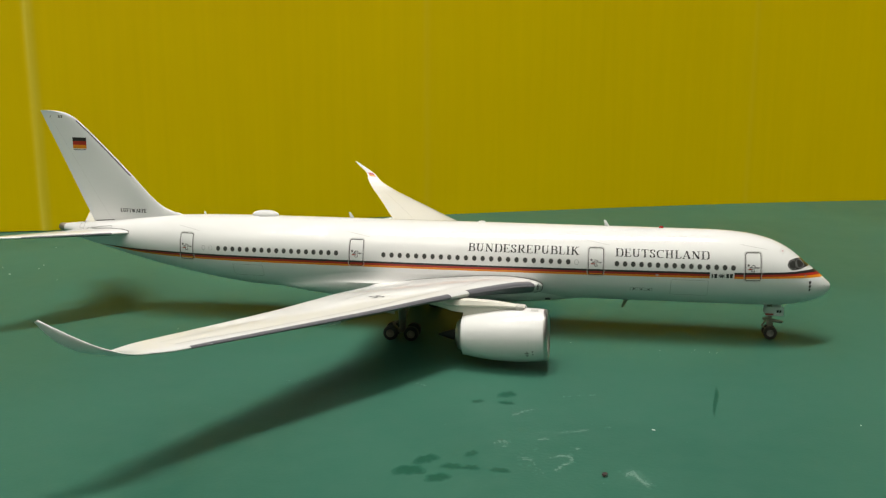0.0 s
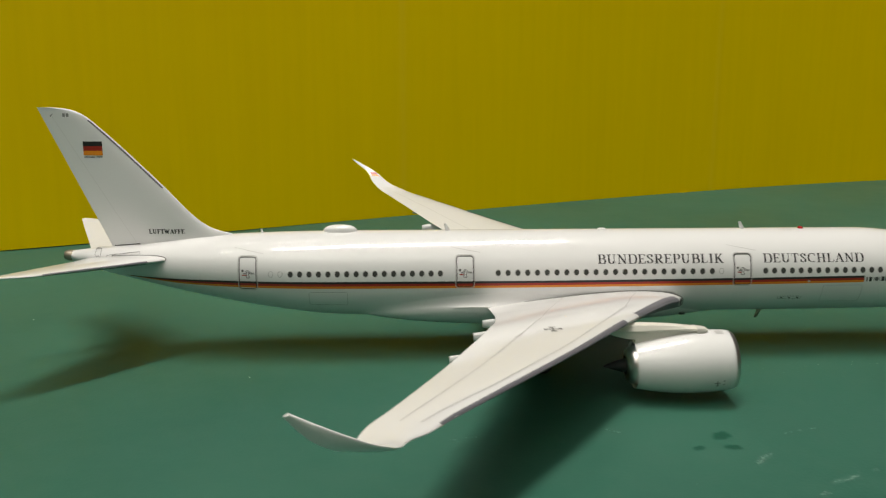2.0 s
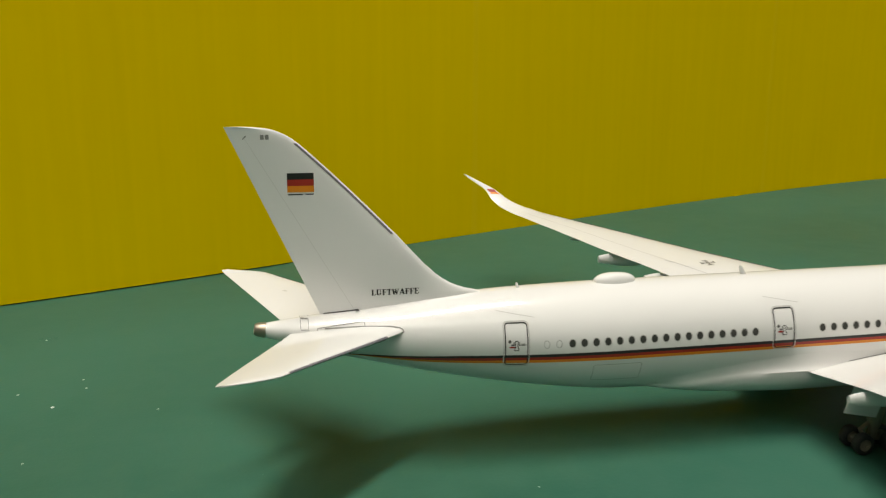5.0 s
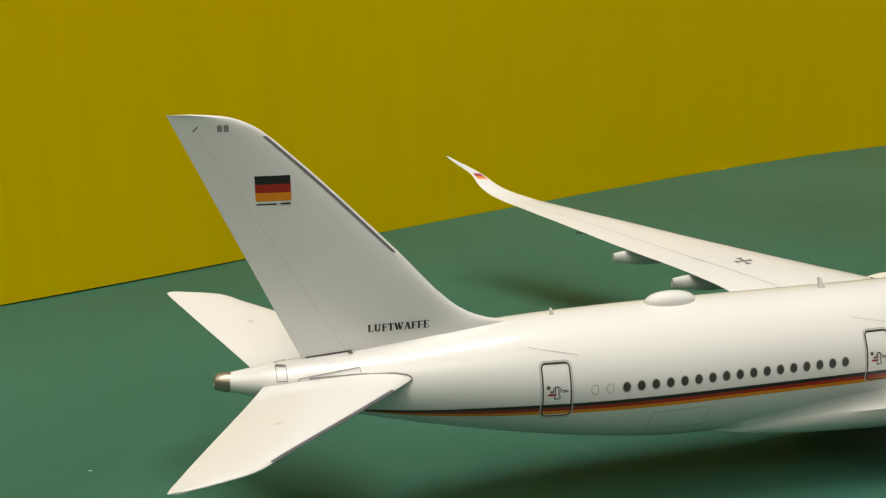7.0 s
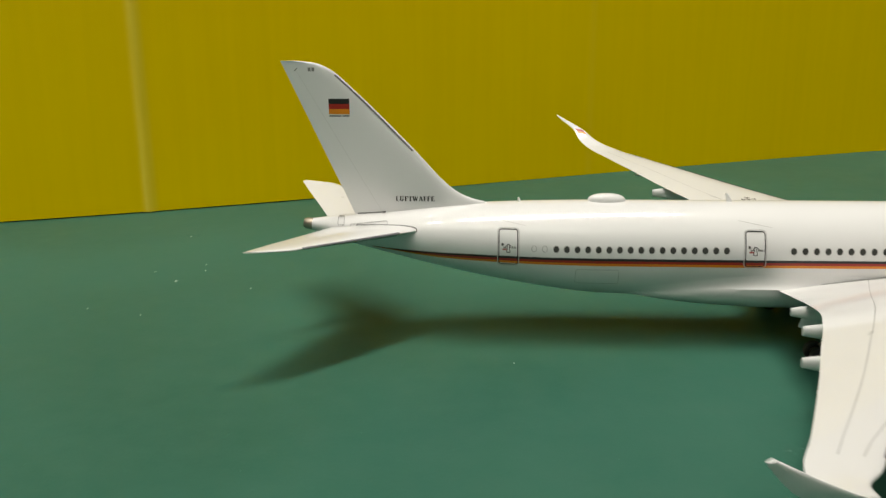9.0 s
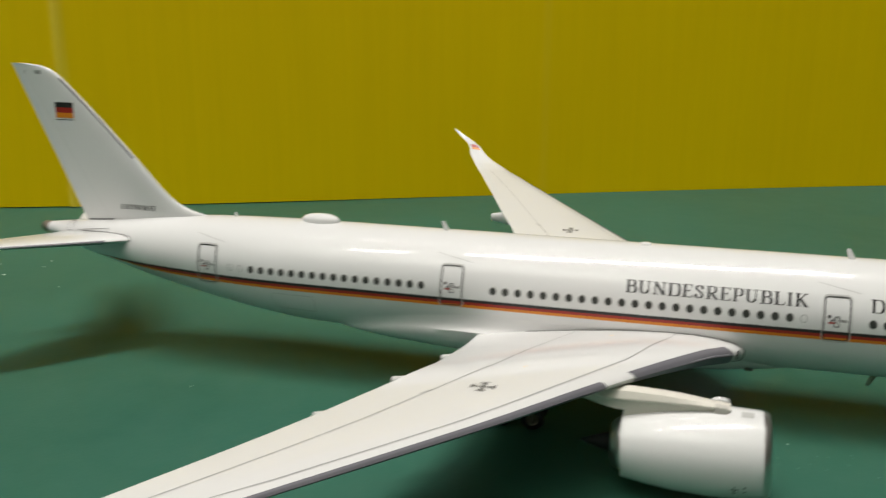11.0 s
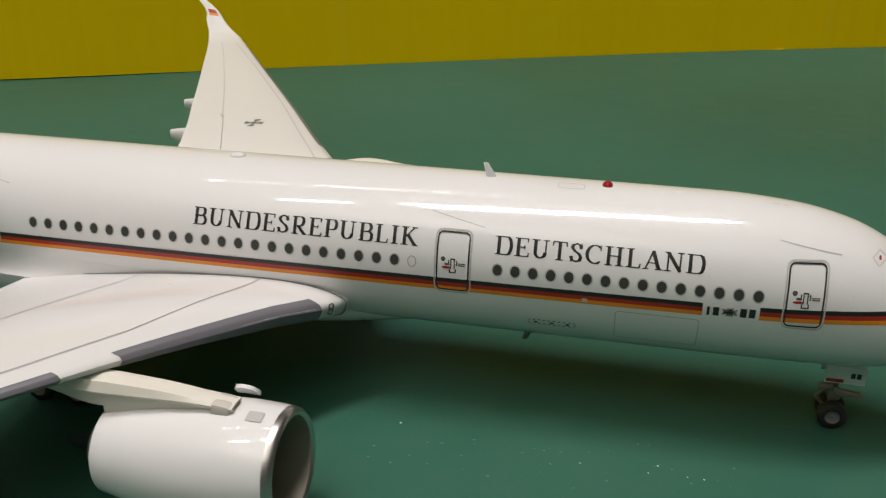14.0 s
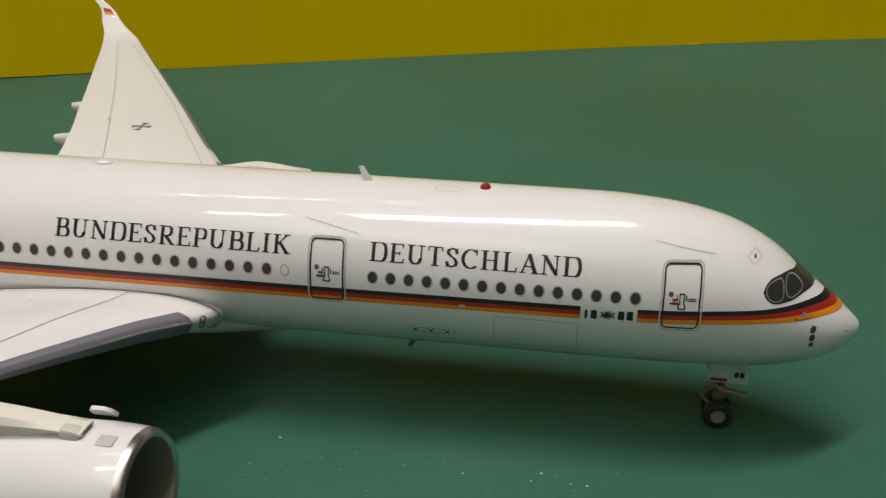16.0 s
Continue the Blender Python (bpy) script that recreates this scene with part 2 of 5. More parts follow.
def block(bm, centre, size, bevel=0.0, turn=None, index=0):
    made = bmesh.ops.create_cube(bm, size=1.0)["verts"]
    for v in made:
        v.co = Vector([c * s for c, s in zip(v.co, size)])
    faces = {f for v in made for f in v.link_faces}
    if bevel:
        edges = list({e for v in made for e in v.link_edges})
        out = bmesh.ops.bevel(bm, geom=edges, offset=bevel, segments=2, affect="EDGES", profile=0.5)
        made = [v for v in {*out["verts"], *made} if v.is_valid]
        faces = {f for v in made for f in v.link_faces}
    for v in made:
        v.co = (turn @ v.co if turn else v.co) + Vector(centre)
    for f in faces:
        f.material_index = index


def tube(bm, points, radius, n=8, index=0):
    """A round bar through points; radius a number or one for each point."""
    pts = [Vector(p) for p in points]
    rings = []
    for i, p in enumerate(pts):
        d = (pts[min(i + 1, len(pts) - 1)] - pts[max(i - 1, 0)]).normalized()
        side = d.cross(Vector((0.31, 0.87, 0.38))).normalized()
        up = side.cross(d)
        r = radius[i] if isinstance(radius, (list, tuple)) else radius
        rings.append([p + r * (math.cos(2 * math.pi * k / n) * side + math.sin(2 * math.pi * k / n) * up) for k in range(n)])
    loft(bm, rings, True, (True, True), index)


def smooth_curve(xs, ys):
    """A monotone cubic through stations, as a function."""
    xs, ys = np.array(xs, float), np.array(ys, float)
    h, d = np.diff(xs), np.diff(ys) / np.diff(xs)
    m = np.zeros(len(xs))
    m[0], m[-1] = d[0], d[-1]
    for i in range(1, len(xs) - 1):
        if d[i - 1] * d[i] > 0:
            a, b = 2 * h[i] + h[i - 1], h[i] + 2 * h[i - 1]
            m[i] = (a + b) / (a / d[i - 1] + b / d[i])

    def value(x):
        x = min(max(x, xs[0]), xs[-1])
        i = min(max(int(np.searchsorted(xs, x)) - 1, 0), len(xs) - 2)
        s = (x - xs[i]) / h[i]
        return float((1 + 2 * s) * (1 - s) ** 2 * ys[i] + s * (1 - s) ** 2 * h[i] * m[i] + s * s * (3 - 2 * s) * ys[i + 1] + s * s * (s - 1) * h[i] * m[i + 1])

    return value


# ---- the table: mat, backdrop board, and the dim room round it ----
def board_line(x):
    """The foot of the gently bowed board on the mat."""
    return 14.2 + x * (0.435 + x * (-0.00148 - 0.000168 * x)) - 0.25 / (1 + math.exp((x + 7) / 1.5)) if abs(x) < 20 else board_line(math.copysign(19.99, x)) + (x - math.copysign(19.99, x)) * 0.2


bm = bmesh.new()
block(bm, (0, 0, -0.15), (150, 100, 0.3), 0.04)
mat = tagged(part("cutting_mat", bm, MAT), "large green vinyl cutting mat, scuffed and stained, flat on the table", "mat", kind="structure")

bm = bmesh.new()
xs = sorted({-26 + 0.5 * i for i in range(109)} | {c + 0.06 * k for c in (-13.97, -2.3, 9.4) for k in range(-6, 7)})
line = []
for x in xs:
    fold = sum(s * math.exp(-((x - c) / 0.14) ** 2) for c, s in ((-13.97, 0.075), (-2.3, 0.012), (9.4, 0.012)))
    line.append((x, board_line(x) - fold))
# the foot is set back under a low lip, a dark gap along the mat
lip = lambda x: 0.004 + 0.024 / (1 + math.exp((x + 6) / 1.2))
levels = ((0.0, 0.0, 0.14), (1.0, 0.0, 0.12), (1.0, 0.0, 0.0), (0.0, 3.0, 0.0), (0.0, 6.0, 0.0), (0.0, 9.5, 0.0))
loft(bm, [[(x, y + back, z + lift * lip(x)) for x, y in line] + [(x, y + 0.4, z) for x, y in reversed(line)] for lift, z, back in levels], True)
tagged(part("backdrop", bm, BOARD, smooth=True, angle=50), "upright yellow fluted plastic board behind the model", "backdrop", kind="structure")

bm = bmesh.new()
block(bm, (0, 0, -2.3), (160, 110, 4), 0.3)
tagged(part("table_top", bm, WALL), "plain table top under the green mat", "table", kind="structure")
for name, c, s in (("floor", (0, -40, -77), (420, 420, 4)), ("ceiling", (0, -40, 172), (420, 420, 4)), ("wall_north", (0, 170, 47), (420, 4, 246)),
                   ("wall_south", (0, -250, 47), (420, 4, 246)), ("wall_east", (210, -40, 47), (4, 416, 246)), ("wall_west", (-210, -40, 47), (4, 416, 246))):
    bm = bmesh.new()
    block(bm, c, s)
    tagged(part(name, bm, CEILING if name == "ceiling" else WALL, smooth=False), "plain painted room surface round the table", name.split("_")[0], kind="structure")

# ---- the model airliner ----
plane = new("model_airliner")
tagged(plane, "white diecast airliner model with black-red-gold stripe on green mat", "model aircraft")

NOSE = 8.352
F_X = (8.35, 8.27, 8.10, 7.85, 7.50, 7.10, 6.60, 6.00, 3.5, -2.5, -3.5, -4.3, -5.2, -6.1, -7.1, -7.7, -8.2)
F_TOP = (1.17, 1.272, 1.424, 1.614, 1.893, 2.078, 2.18, 2.218, 2.22, 2.22, 2.22, 2.21, 2.185, 2.11, 2.00, 1.955, 1.90)
F_BOT = (1.15, 1.00, 0.895, 0.81, 0.75, 0.726, 0.716, 0.710, 0.700, 0.675, 0.70, 0.79, 0.94, 1.13, 1.38, 1.54, 1.71)
F_WIDE = (0.01, 0.14, 0.295, 0.445, 0.59, 0.68, 0.73, 0.745, 0.745, 0.745, 0.745, 0.72, 0.64, 0.52, 0.33, 0.22, 0.105)
_root = [math.sqrt(NOSE - x) for x in F_X]
_top, _bot, _wide = (smooth_curve(_root, values) for values in (F_TOP, F_BOT, F_WIDE))


def section(x):
    """Crown, keel and half width of the fuselage at a station."""
    u = math.sqrt(max(NOSE - x, 0))
    return _top(u), _bot(u), _wide(u)


def skin(x, z, side=-1, lift=0.003):
    """The place on the fuselage skin at a station and height, lifted off it a little."""
    top, bot, wide = section(x)
    mid, high = (top + bot) / 2, (top - bot) / 2
    s = max(-1.0, min(1.0, (z - mid) / high))
    c = math.sqrt(max(0.0, 1 - s * s))
    n = Vector((0, c / wide, s / high)).normalized()
    return Vector((x, side * (wide * c + n.y * lift), mid + high * s + n.z * lift))


def fuselage():
    bm = bmesh.new()
    n, rings = 72, []
    stations = [NOSE - (0.045 * k) ** 2 for k in range(1, 34)]
    x = stations[-1]
    while x > -8.2:
        x -= 0.22
        stations.append(max(x, -8.2))
    for x in stations:
        top, bot, wide = section(x)
        rings.append([(x, wide * math.cos(2 * math.pi * k / n), (top + bot) / 2 + (top - bot) / 2 * math.sin(2 * math.pi * k / n)) for k in range(n)])
    loft(bm, rings)
    body = part("fuselage", bm, WHITE, plane, "glossy white fuselage with grey panel lines")
    bm = bmesh.new()
    lathe(bm, [(0.0, 0.103), (-0.05, 0.098), (-0.11, 0.088), (-0.145, 0.07), (-0.15, 0.05), (-0.12, 0.045)], (-8.2, 0, 1.805), 24, -8, (False, True))
    part("exhaust_tip", bm, BRASS, body, "brown metal tail cone tip")
    # belly fairing: a rounded keel under a ledge, filleted up into the body side
    bm = bmesh.new()
    bx = (3.75, 3.2, 2.4, 1.2, 0.0, -0.8, -1.6, -2.2, -2.7, -3.1)
    keel = smooth_curve([-v for v in bx], (0.72, 0.67, 0.60, 0.55, 0.53, 0.525, 0.55, 0.60, 0.675, 0.74))
    wide = smooth_curve([-v for v in bx], (0.18, 0.32, 0.54, 0.75, 0.82, 0.80, 0.71, 0.625, 0.53, 0.38))
    ledge = smooth_curve([-v for v in bx], (0.88, 0.89, 0.91, 0.95, 0.98, 1.00, 0.97, 0.90, 0.84, 0.82))
    rings = []
    for k in range(57):
        x = 3.75 - 6.85 * k / 56
        w, b, mid = wide(-x), keel(-x), ledge(-x)
        top, bot, girth = section(x)
        out = lambda z: girth * math.sqrt(max(0.0, 1 - ((z - (top + bot) / 2) / ((top - bot) / 2)) ** 2))
        rise = 0.10 + 0.30 * min(1, max(0, (w - out(mid)) / 0.16))
        half = [(0.0, b)]
        for j in range(1, 11):  # keel up to the ledge
            a = math.pi / 2 * j / 10
            half.append((w * math.sin(a) ** 0.9, mid - (mid - b) * math.cos(a) ** 0.9 if j < 10 else mid))
        end, knee = (out(mid + rise) - 0.006, mid + rise), (out(mid + 0.10) - 0.002, mid + 0.085)
        for j in range(1, 11):  # hollow fillet from the ledge up the side
            t = j / 10
            half.append(tuple((1 - t) ** 2 * p + 2 * t * (1 - t) * q + t * t * r for p, q, r in zip((w, mid), knee, end)))
        rings.append([(x, -p, z) for p, z in half] + [(x, p, z) for p, z in reversed(half[1:])])
    loft(bm, rings)
    part("belly_fairing", bm, WHITE, body)
    return body


body = fuselage()


# -- printing on the skin: ribbons, ovals and fields laid over the curved side --
def laid(bm, place, quads, index=0):
    """Faces from flat (u, v) corners put on a surface by place(u, v)."""
    for quad in quads:
        bm.faces.new([bm.verts.new(place(*q)) for q in quad]).material_index = index


def ribbon(points, width, closed=False, step=0.05):
    """Flat quads that follow a line with a given width."""
    pts = [Vector(p) for p in points]
    fine = []
    for a, b in zip(pts, pts[1:] + (pts[:1] if closed else [])):
        k = max(1, int((b - a).length / step))
        fine += [a + (b - a) * i / k for i in range(k)]
    if not closed:
        fine.append(pts[-1])
    n = len(fine)
    edge = []
    for i, p in enumerate(fine):
        before, after = (fine[i - 1], fine[(i + 1) % n]) if closed else (fine[max(i - 1, 0)], fine[min(i + 1, n - 1)])
        d = (after - before).normalized()
        edge.append((p + Vector((-d.y, d.x)) * width / 2, p - Vector((-d.y, d.x)) * width / 2))
    return [(edge[i][0], edge[i][1], edge[(i + 1) % n][1], edge[(i + 1) % n][0]) for i in range(n if closed else n - 1)]


def frame_line(x0, x1, z0, z1, r):
    """A rectangle with round corners, as a line."""
    out = []
    for cx, cz, a in ((x1 - r, z1 - r, 0), (x0 + r, z1 - r, 90), (x0 + r, z0 + r, 180), (x1 - r, z0 + r, 270)):
        out += [(cx + r * math.cos(radians(a + 30 * k)), cz + r * math.sin(radians(a + 30 * k))) for k in range(4)]
    return out


def oval(cx, cz, rx, rz, n=14):
    rim = [(cx + rx * math.cos(2 * math.pi * k / n), cz + rz * math.sin(2 * math.pi * k / n)) for k in range(n)]
    return [((cx, cz), rim[k], rim[(k + 1) % n]) for k in range(n)]


def rect(x0, x1, z0, z1, nx=1, nz=1):
    return [((x0 + (x1 - x0) * i / nx, z0 + (z1 - z0) * j / nz), (x0 + (x1 - x0) * (i + 1) / nx, z0 + (z1 - z0) * j / nz),
             (x0 + (x1 - x0) * (i + 1) / nx, z0 + (z1 - z0) * (j + 1) / nz), (x0 + (x1 - x0) * i / nx, z0 + (z1 - z0) * (j + 1) / nz)) for i in range(nx) for j in range(nz)]


def on_skin(side, lift=0.003):
    return lambda x, z: skin(x, z, side, lift)


STRIPE_MID = smooth_curve((-7.2, -6.9, -6.2, -5.5, -4.3, 0, 3, 5.3, 6.5, 7.2, 7.6, 7.9, 8.15), (1.50, 1.477, 1.435, 1.42, 1.408, 1.397, 1.41, 1.432, 1.45, 1.466, 1.466, 1.452, 1.425))
STRIPE_WIDE = smooth_curve((-7.2, -6.9, -6.2, -5.5, -3, 6.5, 7.4, 7.8, 8.15), (0.012, 0.032, 0.085, 0.112, 0.123, 0.12, 0.118, 0.135, 0.12))


def cheatline(side):
    """Three bands of colour from the tail to the nose, open where the registration stands."""
    def angle(x, share):
        top, bot, _ = section(x)
        mid, high = (top + bot) / 2, (top - bot) / 2
        return math.asin(max(-1, min(1, (STRIPE_MID(x) + share * STRIPE_WIDE(x) - mid) / high))), mid, high

    for name, mat_, lo, hi in (("black_band", BLACK, 1 / 6, 0.5), ("red_band", RED, -1 / 6, 1 / 6), ("gold_band", GOLD, -0.5, -1 / 6)):
        bm = bmesh.new()
        for start, end, step in ((-7.2, 5.92, 0.08), (6.388, 7.4, 0.06), (7.4, 8.19, 0.012)):
            n = max(1, round((end - start) / step))
            rows = []
            for i in range(n + 1):
                x = start + (end - start) * i / n
                (a0, mid, high), (a1, _, _) = angle(x, lo), angle(x, hi)
                rows.append([skin(x, mid + high * math.sin(a0 + (a1 - a0) * j / 6), side, 0.003) for j in range(7)])
            loft(bm, rows, False)
        part(name, bm, mat_, body, name.split("_")[0] + " band of the painted stripe")


WINDOW_Z = 1.601
ROWS_OF_WINDOWS = ((4.125, 6.362, 15), (-0.635, 3.165, 23), (-4.262, -1.65, 17))


def passenger_window(x, side):
    bm = bmesh.new()
    laid(bm, on_skin(side, 0.0020), oval(x, WINDOW_Z, 0.053, 0.061), 1)
    laid(bm, on_skin(side, 0.0032), oval(x, WINDOW_Z, 0.042, 0.050), 0)
    part("passenger_window", bm, (PANE, PALE), body)


def blank_window(x, side):
    bm = bmesh.new()
    laid(bm, on_skin(side), ribbon([(x + 0.038 * math.cos(a * 0.4488), WINDOW_Z + 0.050 * math.sin(a * 0.4488)) for a in range(14)], 0.008, True, 1))
    part("blanked_window", bm, LATCH_LINE, body, "blanked window, a grey outline only")


def cabin_door(x0, side):
    bm = bmesh.new()
    x1, z0, z1 = x0 + 0.308, 1.352 if x0 > -5 else 1.325, 1.888
    put = on_skin(side, 0.0045)
    laid(bm, put, ribbon(frame_line(x0 - 0.012, x1 + 0.012, z0 - 0.012, z1 + 0.014, 0.055), 0.013, True, 0.03), 1)
    laid(bm, put, ribbon(frame_line(x0 + 0.008, x1 - 0.008, z0 + 0.01, z1 - 0.006, 0.04), 0.014, True, 0.03), 0)
    cx, cz = x0 + 0.155, 1.60
    laid(bm, put, oval(cx - 0.09, cz + 0.055, 0.022, 0.022, 10), 3)
    laid(bm, put, oval(cx - 0.06, cz - 0.02, 0.042, 0.012, 10), 2)
    for a, b, c, d in ((-0.075, -0.03, 0.0, 0.02), (0.05, 0.115, 0.0, 0.01), (0.05, 0.115, 0.016, 0.026)):
        laid(bm, put, rect(cx + a, cx + b, cz + c, cz + d), 3)
    for a, b, c, d in ((-0.022, -0.012, -0.03, 0.06), (0.012, 0.022, -0.03, 0.06), (-0.022, 0.022, 0.052, 0.064), (-0.032, -0.022, -0.06, -0.03), (0.022, 0.032, -0.06, -0.03),
                       (-0.032, 0.032, -0.07, -0.06), (-0.042, -0.032, 0.0, 0.05), (0.032, 0.042, 0.0, 0.05)):
        laid(bm, put, rect(cx + a, cx + b, cz + c, cz + d), 0)
    part("cabin_door", bm, (BLACK, PALE, RED, EMBLEM), body, "closed cabin door, black outline with grey and red handle marks")
    bm = bmesh.new()
    laid(bm, on_skin(side), ribbon([(x0 - 0.085, 2.025), (x0 + 0.42, 1.937)], 0.006))
    part("gutter_line", bm, PALE, body)


for side in (-1, 1):
    cheatline(side)
    for first, last, count in ROWS_OF_WINDOWS:
        for k in range(count):
            passenger_window(first + (last - first) * k / (count - 1), side)
    for x in (3.33, -4.44, -4.605):
        blank_window(x, side)
    for x in (6.582, 3.558, -1.37, -5.16):
        cabin_door(x, side)
    for x0, x1, z0, z1 in ((5.19, 5.905, 0.99, 1.325), (-3.95, -3.28, 1.02, 1.275)):
        bm = bmesh.new()
        laid(bm, on_skin(side), ribbon(frame_line(x0, x1, z0, z1, 0.03), 0.006, True))
        part("cargo_door", bm, LATCH_LINE, body, "closed cargo door, thin grey outline")
    bm = bmesh.new()
    laid(bm, on_skin(side), ribbon(frame_line(4.41, 4.84, 1.055, 1.11, 0.02), 0.010, True, 0.022)[::2])
    for x in (4.48, 4.625, 4.77):
        laid(bm, on_skin(side, 0.004), oval(x, 1.08, 0.020, 0.014, 8))
    part("vent_panel", bm, BLACK, body, "dashed black outline with three small vents")
    for z, r in ((1.296, 0.034), (1.222, 0.032), (1.156, 0.026)):
        bm = bmesh.new()
        laid(bm, on_skin(side), oval(7.868, z, r * 0.8, r, 12))
        part("nose_probe_mark", bm, PANE, body, "dark round probe mark")
    bm = bmesh.new()
    laid(bm, on_skin(side), ribbon([(7.329, 1.935), (7.391, 1.886), (7.314, 1.846), (7.262, 1.903)], 0.007, True, 0.02), 0)
    laid(bm, on_skin(side, 0.004), oval(7.328, 1.893, 0.012, 0.014, 8), 1)
    part("rescue_mark", bm, (PALE, RED), body)
    bm = bmesh.new()
    laid(bm, on_skin(side, 0.0045), rect(4.893, 4.940, 1.386, 1.420, 1, 2))
    part("stripe_notch", bm, PALE, body, "small pale square in the stripe")
    bm = bmesh.new()
    laid(bm, on_skin(side, 0.0045), oval(7.769, 1.432, 0.022, 0.024, 10), 0)
    laid(bm, on_skin(side, 0.0045), ribbon([(7.695, 1.425), (7.70, 1.403), (7.74, 1.400), (7.79, 1.396), (7.825, 1.398), (7.832, 1.418)], 0.009, False, 0.012)[::2], 1)
    part("nose_sensor_mark", bm, (LINE, BLACK), body, "small grey sensor mark with a dark bracket")
    bm = bmesh.new()
    laid(bm, on_skin(side, 0.0045), ribbon([(8.175, 1.205), (8.205, 1.19)], 0.012))
    part("nose_tick", bm, LINE, body)
    if side < 0:
        for x, z, r in ((6.850, 1.279, 0.011), (7.116, 1.644, 0.010), (5.944, 1.732, 0.012)):
            bm = bmesh.new()
            laid(bm, on_skin(side, 0.004), oval(x, z, r, 0.8 * r, 6))
            part("paint_nib", bm, CHIP, body, "tiny pale nib in the paint")
    # registration: bars and a cross, standing in the gap of the stripe
    bm = bmesh.new()
    for a, b in ((5.957, 5.980), (6.008, 6.058), (6.232, 6.284), (6.304, 6.356)):
        laid(bm, on_skin(side), rect(a, b, 1.39 + 0.03 * (a - 5.95), 1.472 + 0.03 * (a - 5.95), 1, 2))
    part("registration_bar", bm, BLACK, body, "short black printed bars")
    bm = bmesh.new()
    for ux, uz in ((1, 0), (-1, 0), (0, 1), (0, -1)):
        for s in (-1, 1):
            line_ = [(6.146 + 0.010 * ux + s * 0.010 * uz, 1.436 + 0.010 * uz + s * 0.010 * ux), (6.146 + 0.064 * ux + s * 0.024 * uz, 1.436 + 0.042 * uz + s * 0.024 * ux)]
            laid(bm, on_skin(side), ribbon(line_, 0.009))
        laid(bm, on_skin(side, 0.004), ribbon([(6.146, 1.436), (6.146 + 0.055 * ux, 1.436 + 0.038 * uz)], 0.013))
    part("cross_emblem", bm, BLACK, body)


# -- serif lettering --
def stem(x, y0=0.0, y1=1.0):
    return [(0.15, ((x, y0), (x, y1))), (0.055, ((x - 0.16, y0 + 0.028), (x + 0.16, y0 + 0.028))), (0.055, ((x - 0.16, y1 - 0.028), (x + 0.16, y1 - 0.028)))]


def bow(x, xr, y0, y1):
    """A round side from a stem at x out to xr and back."""
    h = (y1 - y0) / 2
    pts = [(x, y1 - 0.028)] + [(xr - 0.30 * (xr - x) - 0.0 + 0.30 * (xr - x) * math.cos(radians(a)), y0 + h + (h - 0.028) * math.sin(radians(a))) for a in (90, 60, 30, 0, -30, -60, -90)] + [(x, y0 + 0.028)]
    return [(None, tuple(pts))]


def arc(cx, cy, rx, ry, a0, a1, n=9):
    return tuple((cx + rx * math.cos(radians(a0 + (a1 - a0) * k / n)), cy + ry * math.sin(radians(a0 + (a1 - a0) * k / n))) for k in range(n + 1))


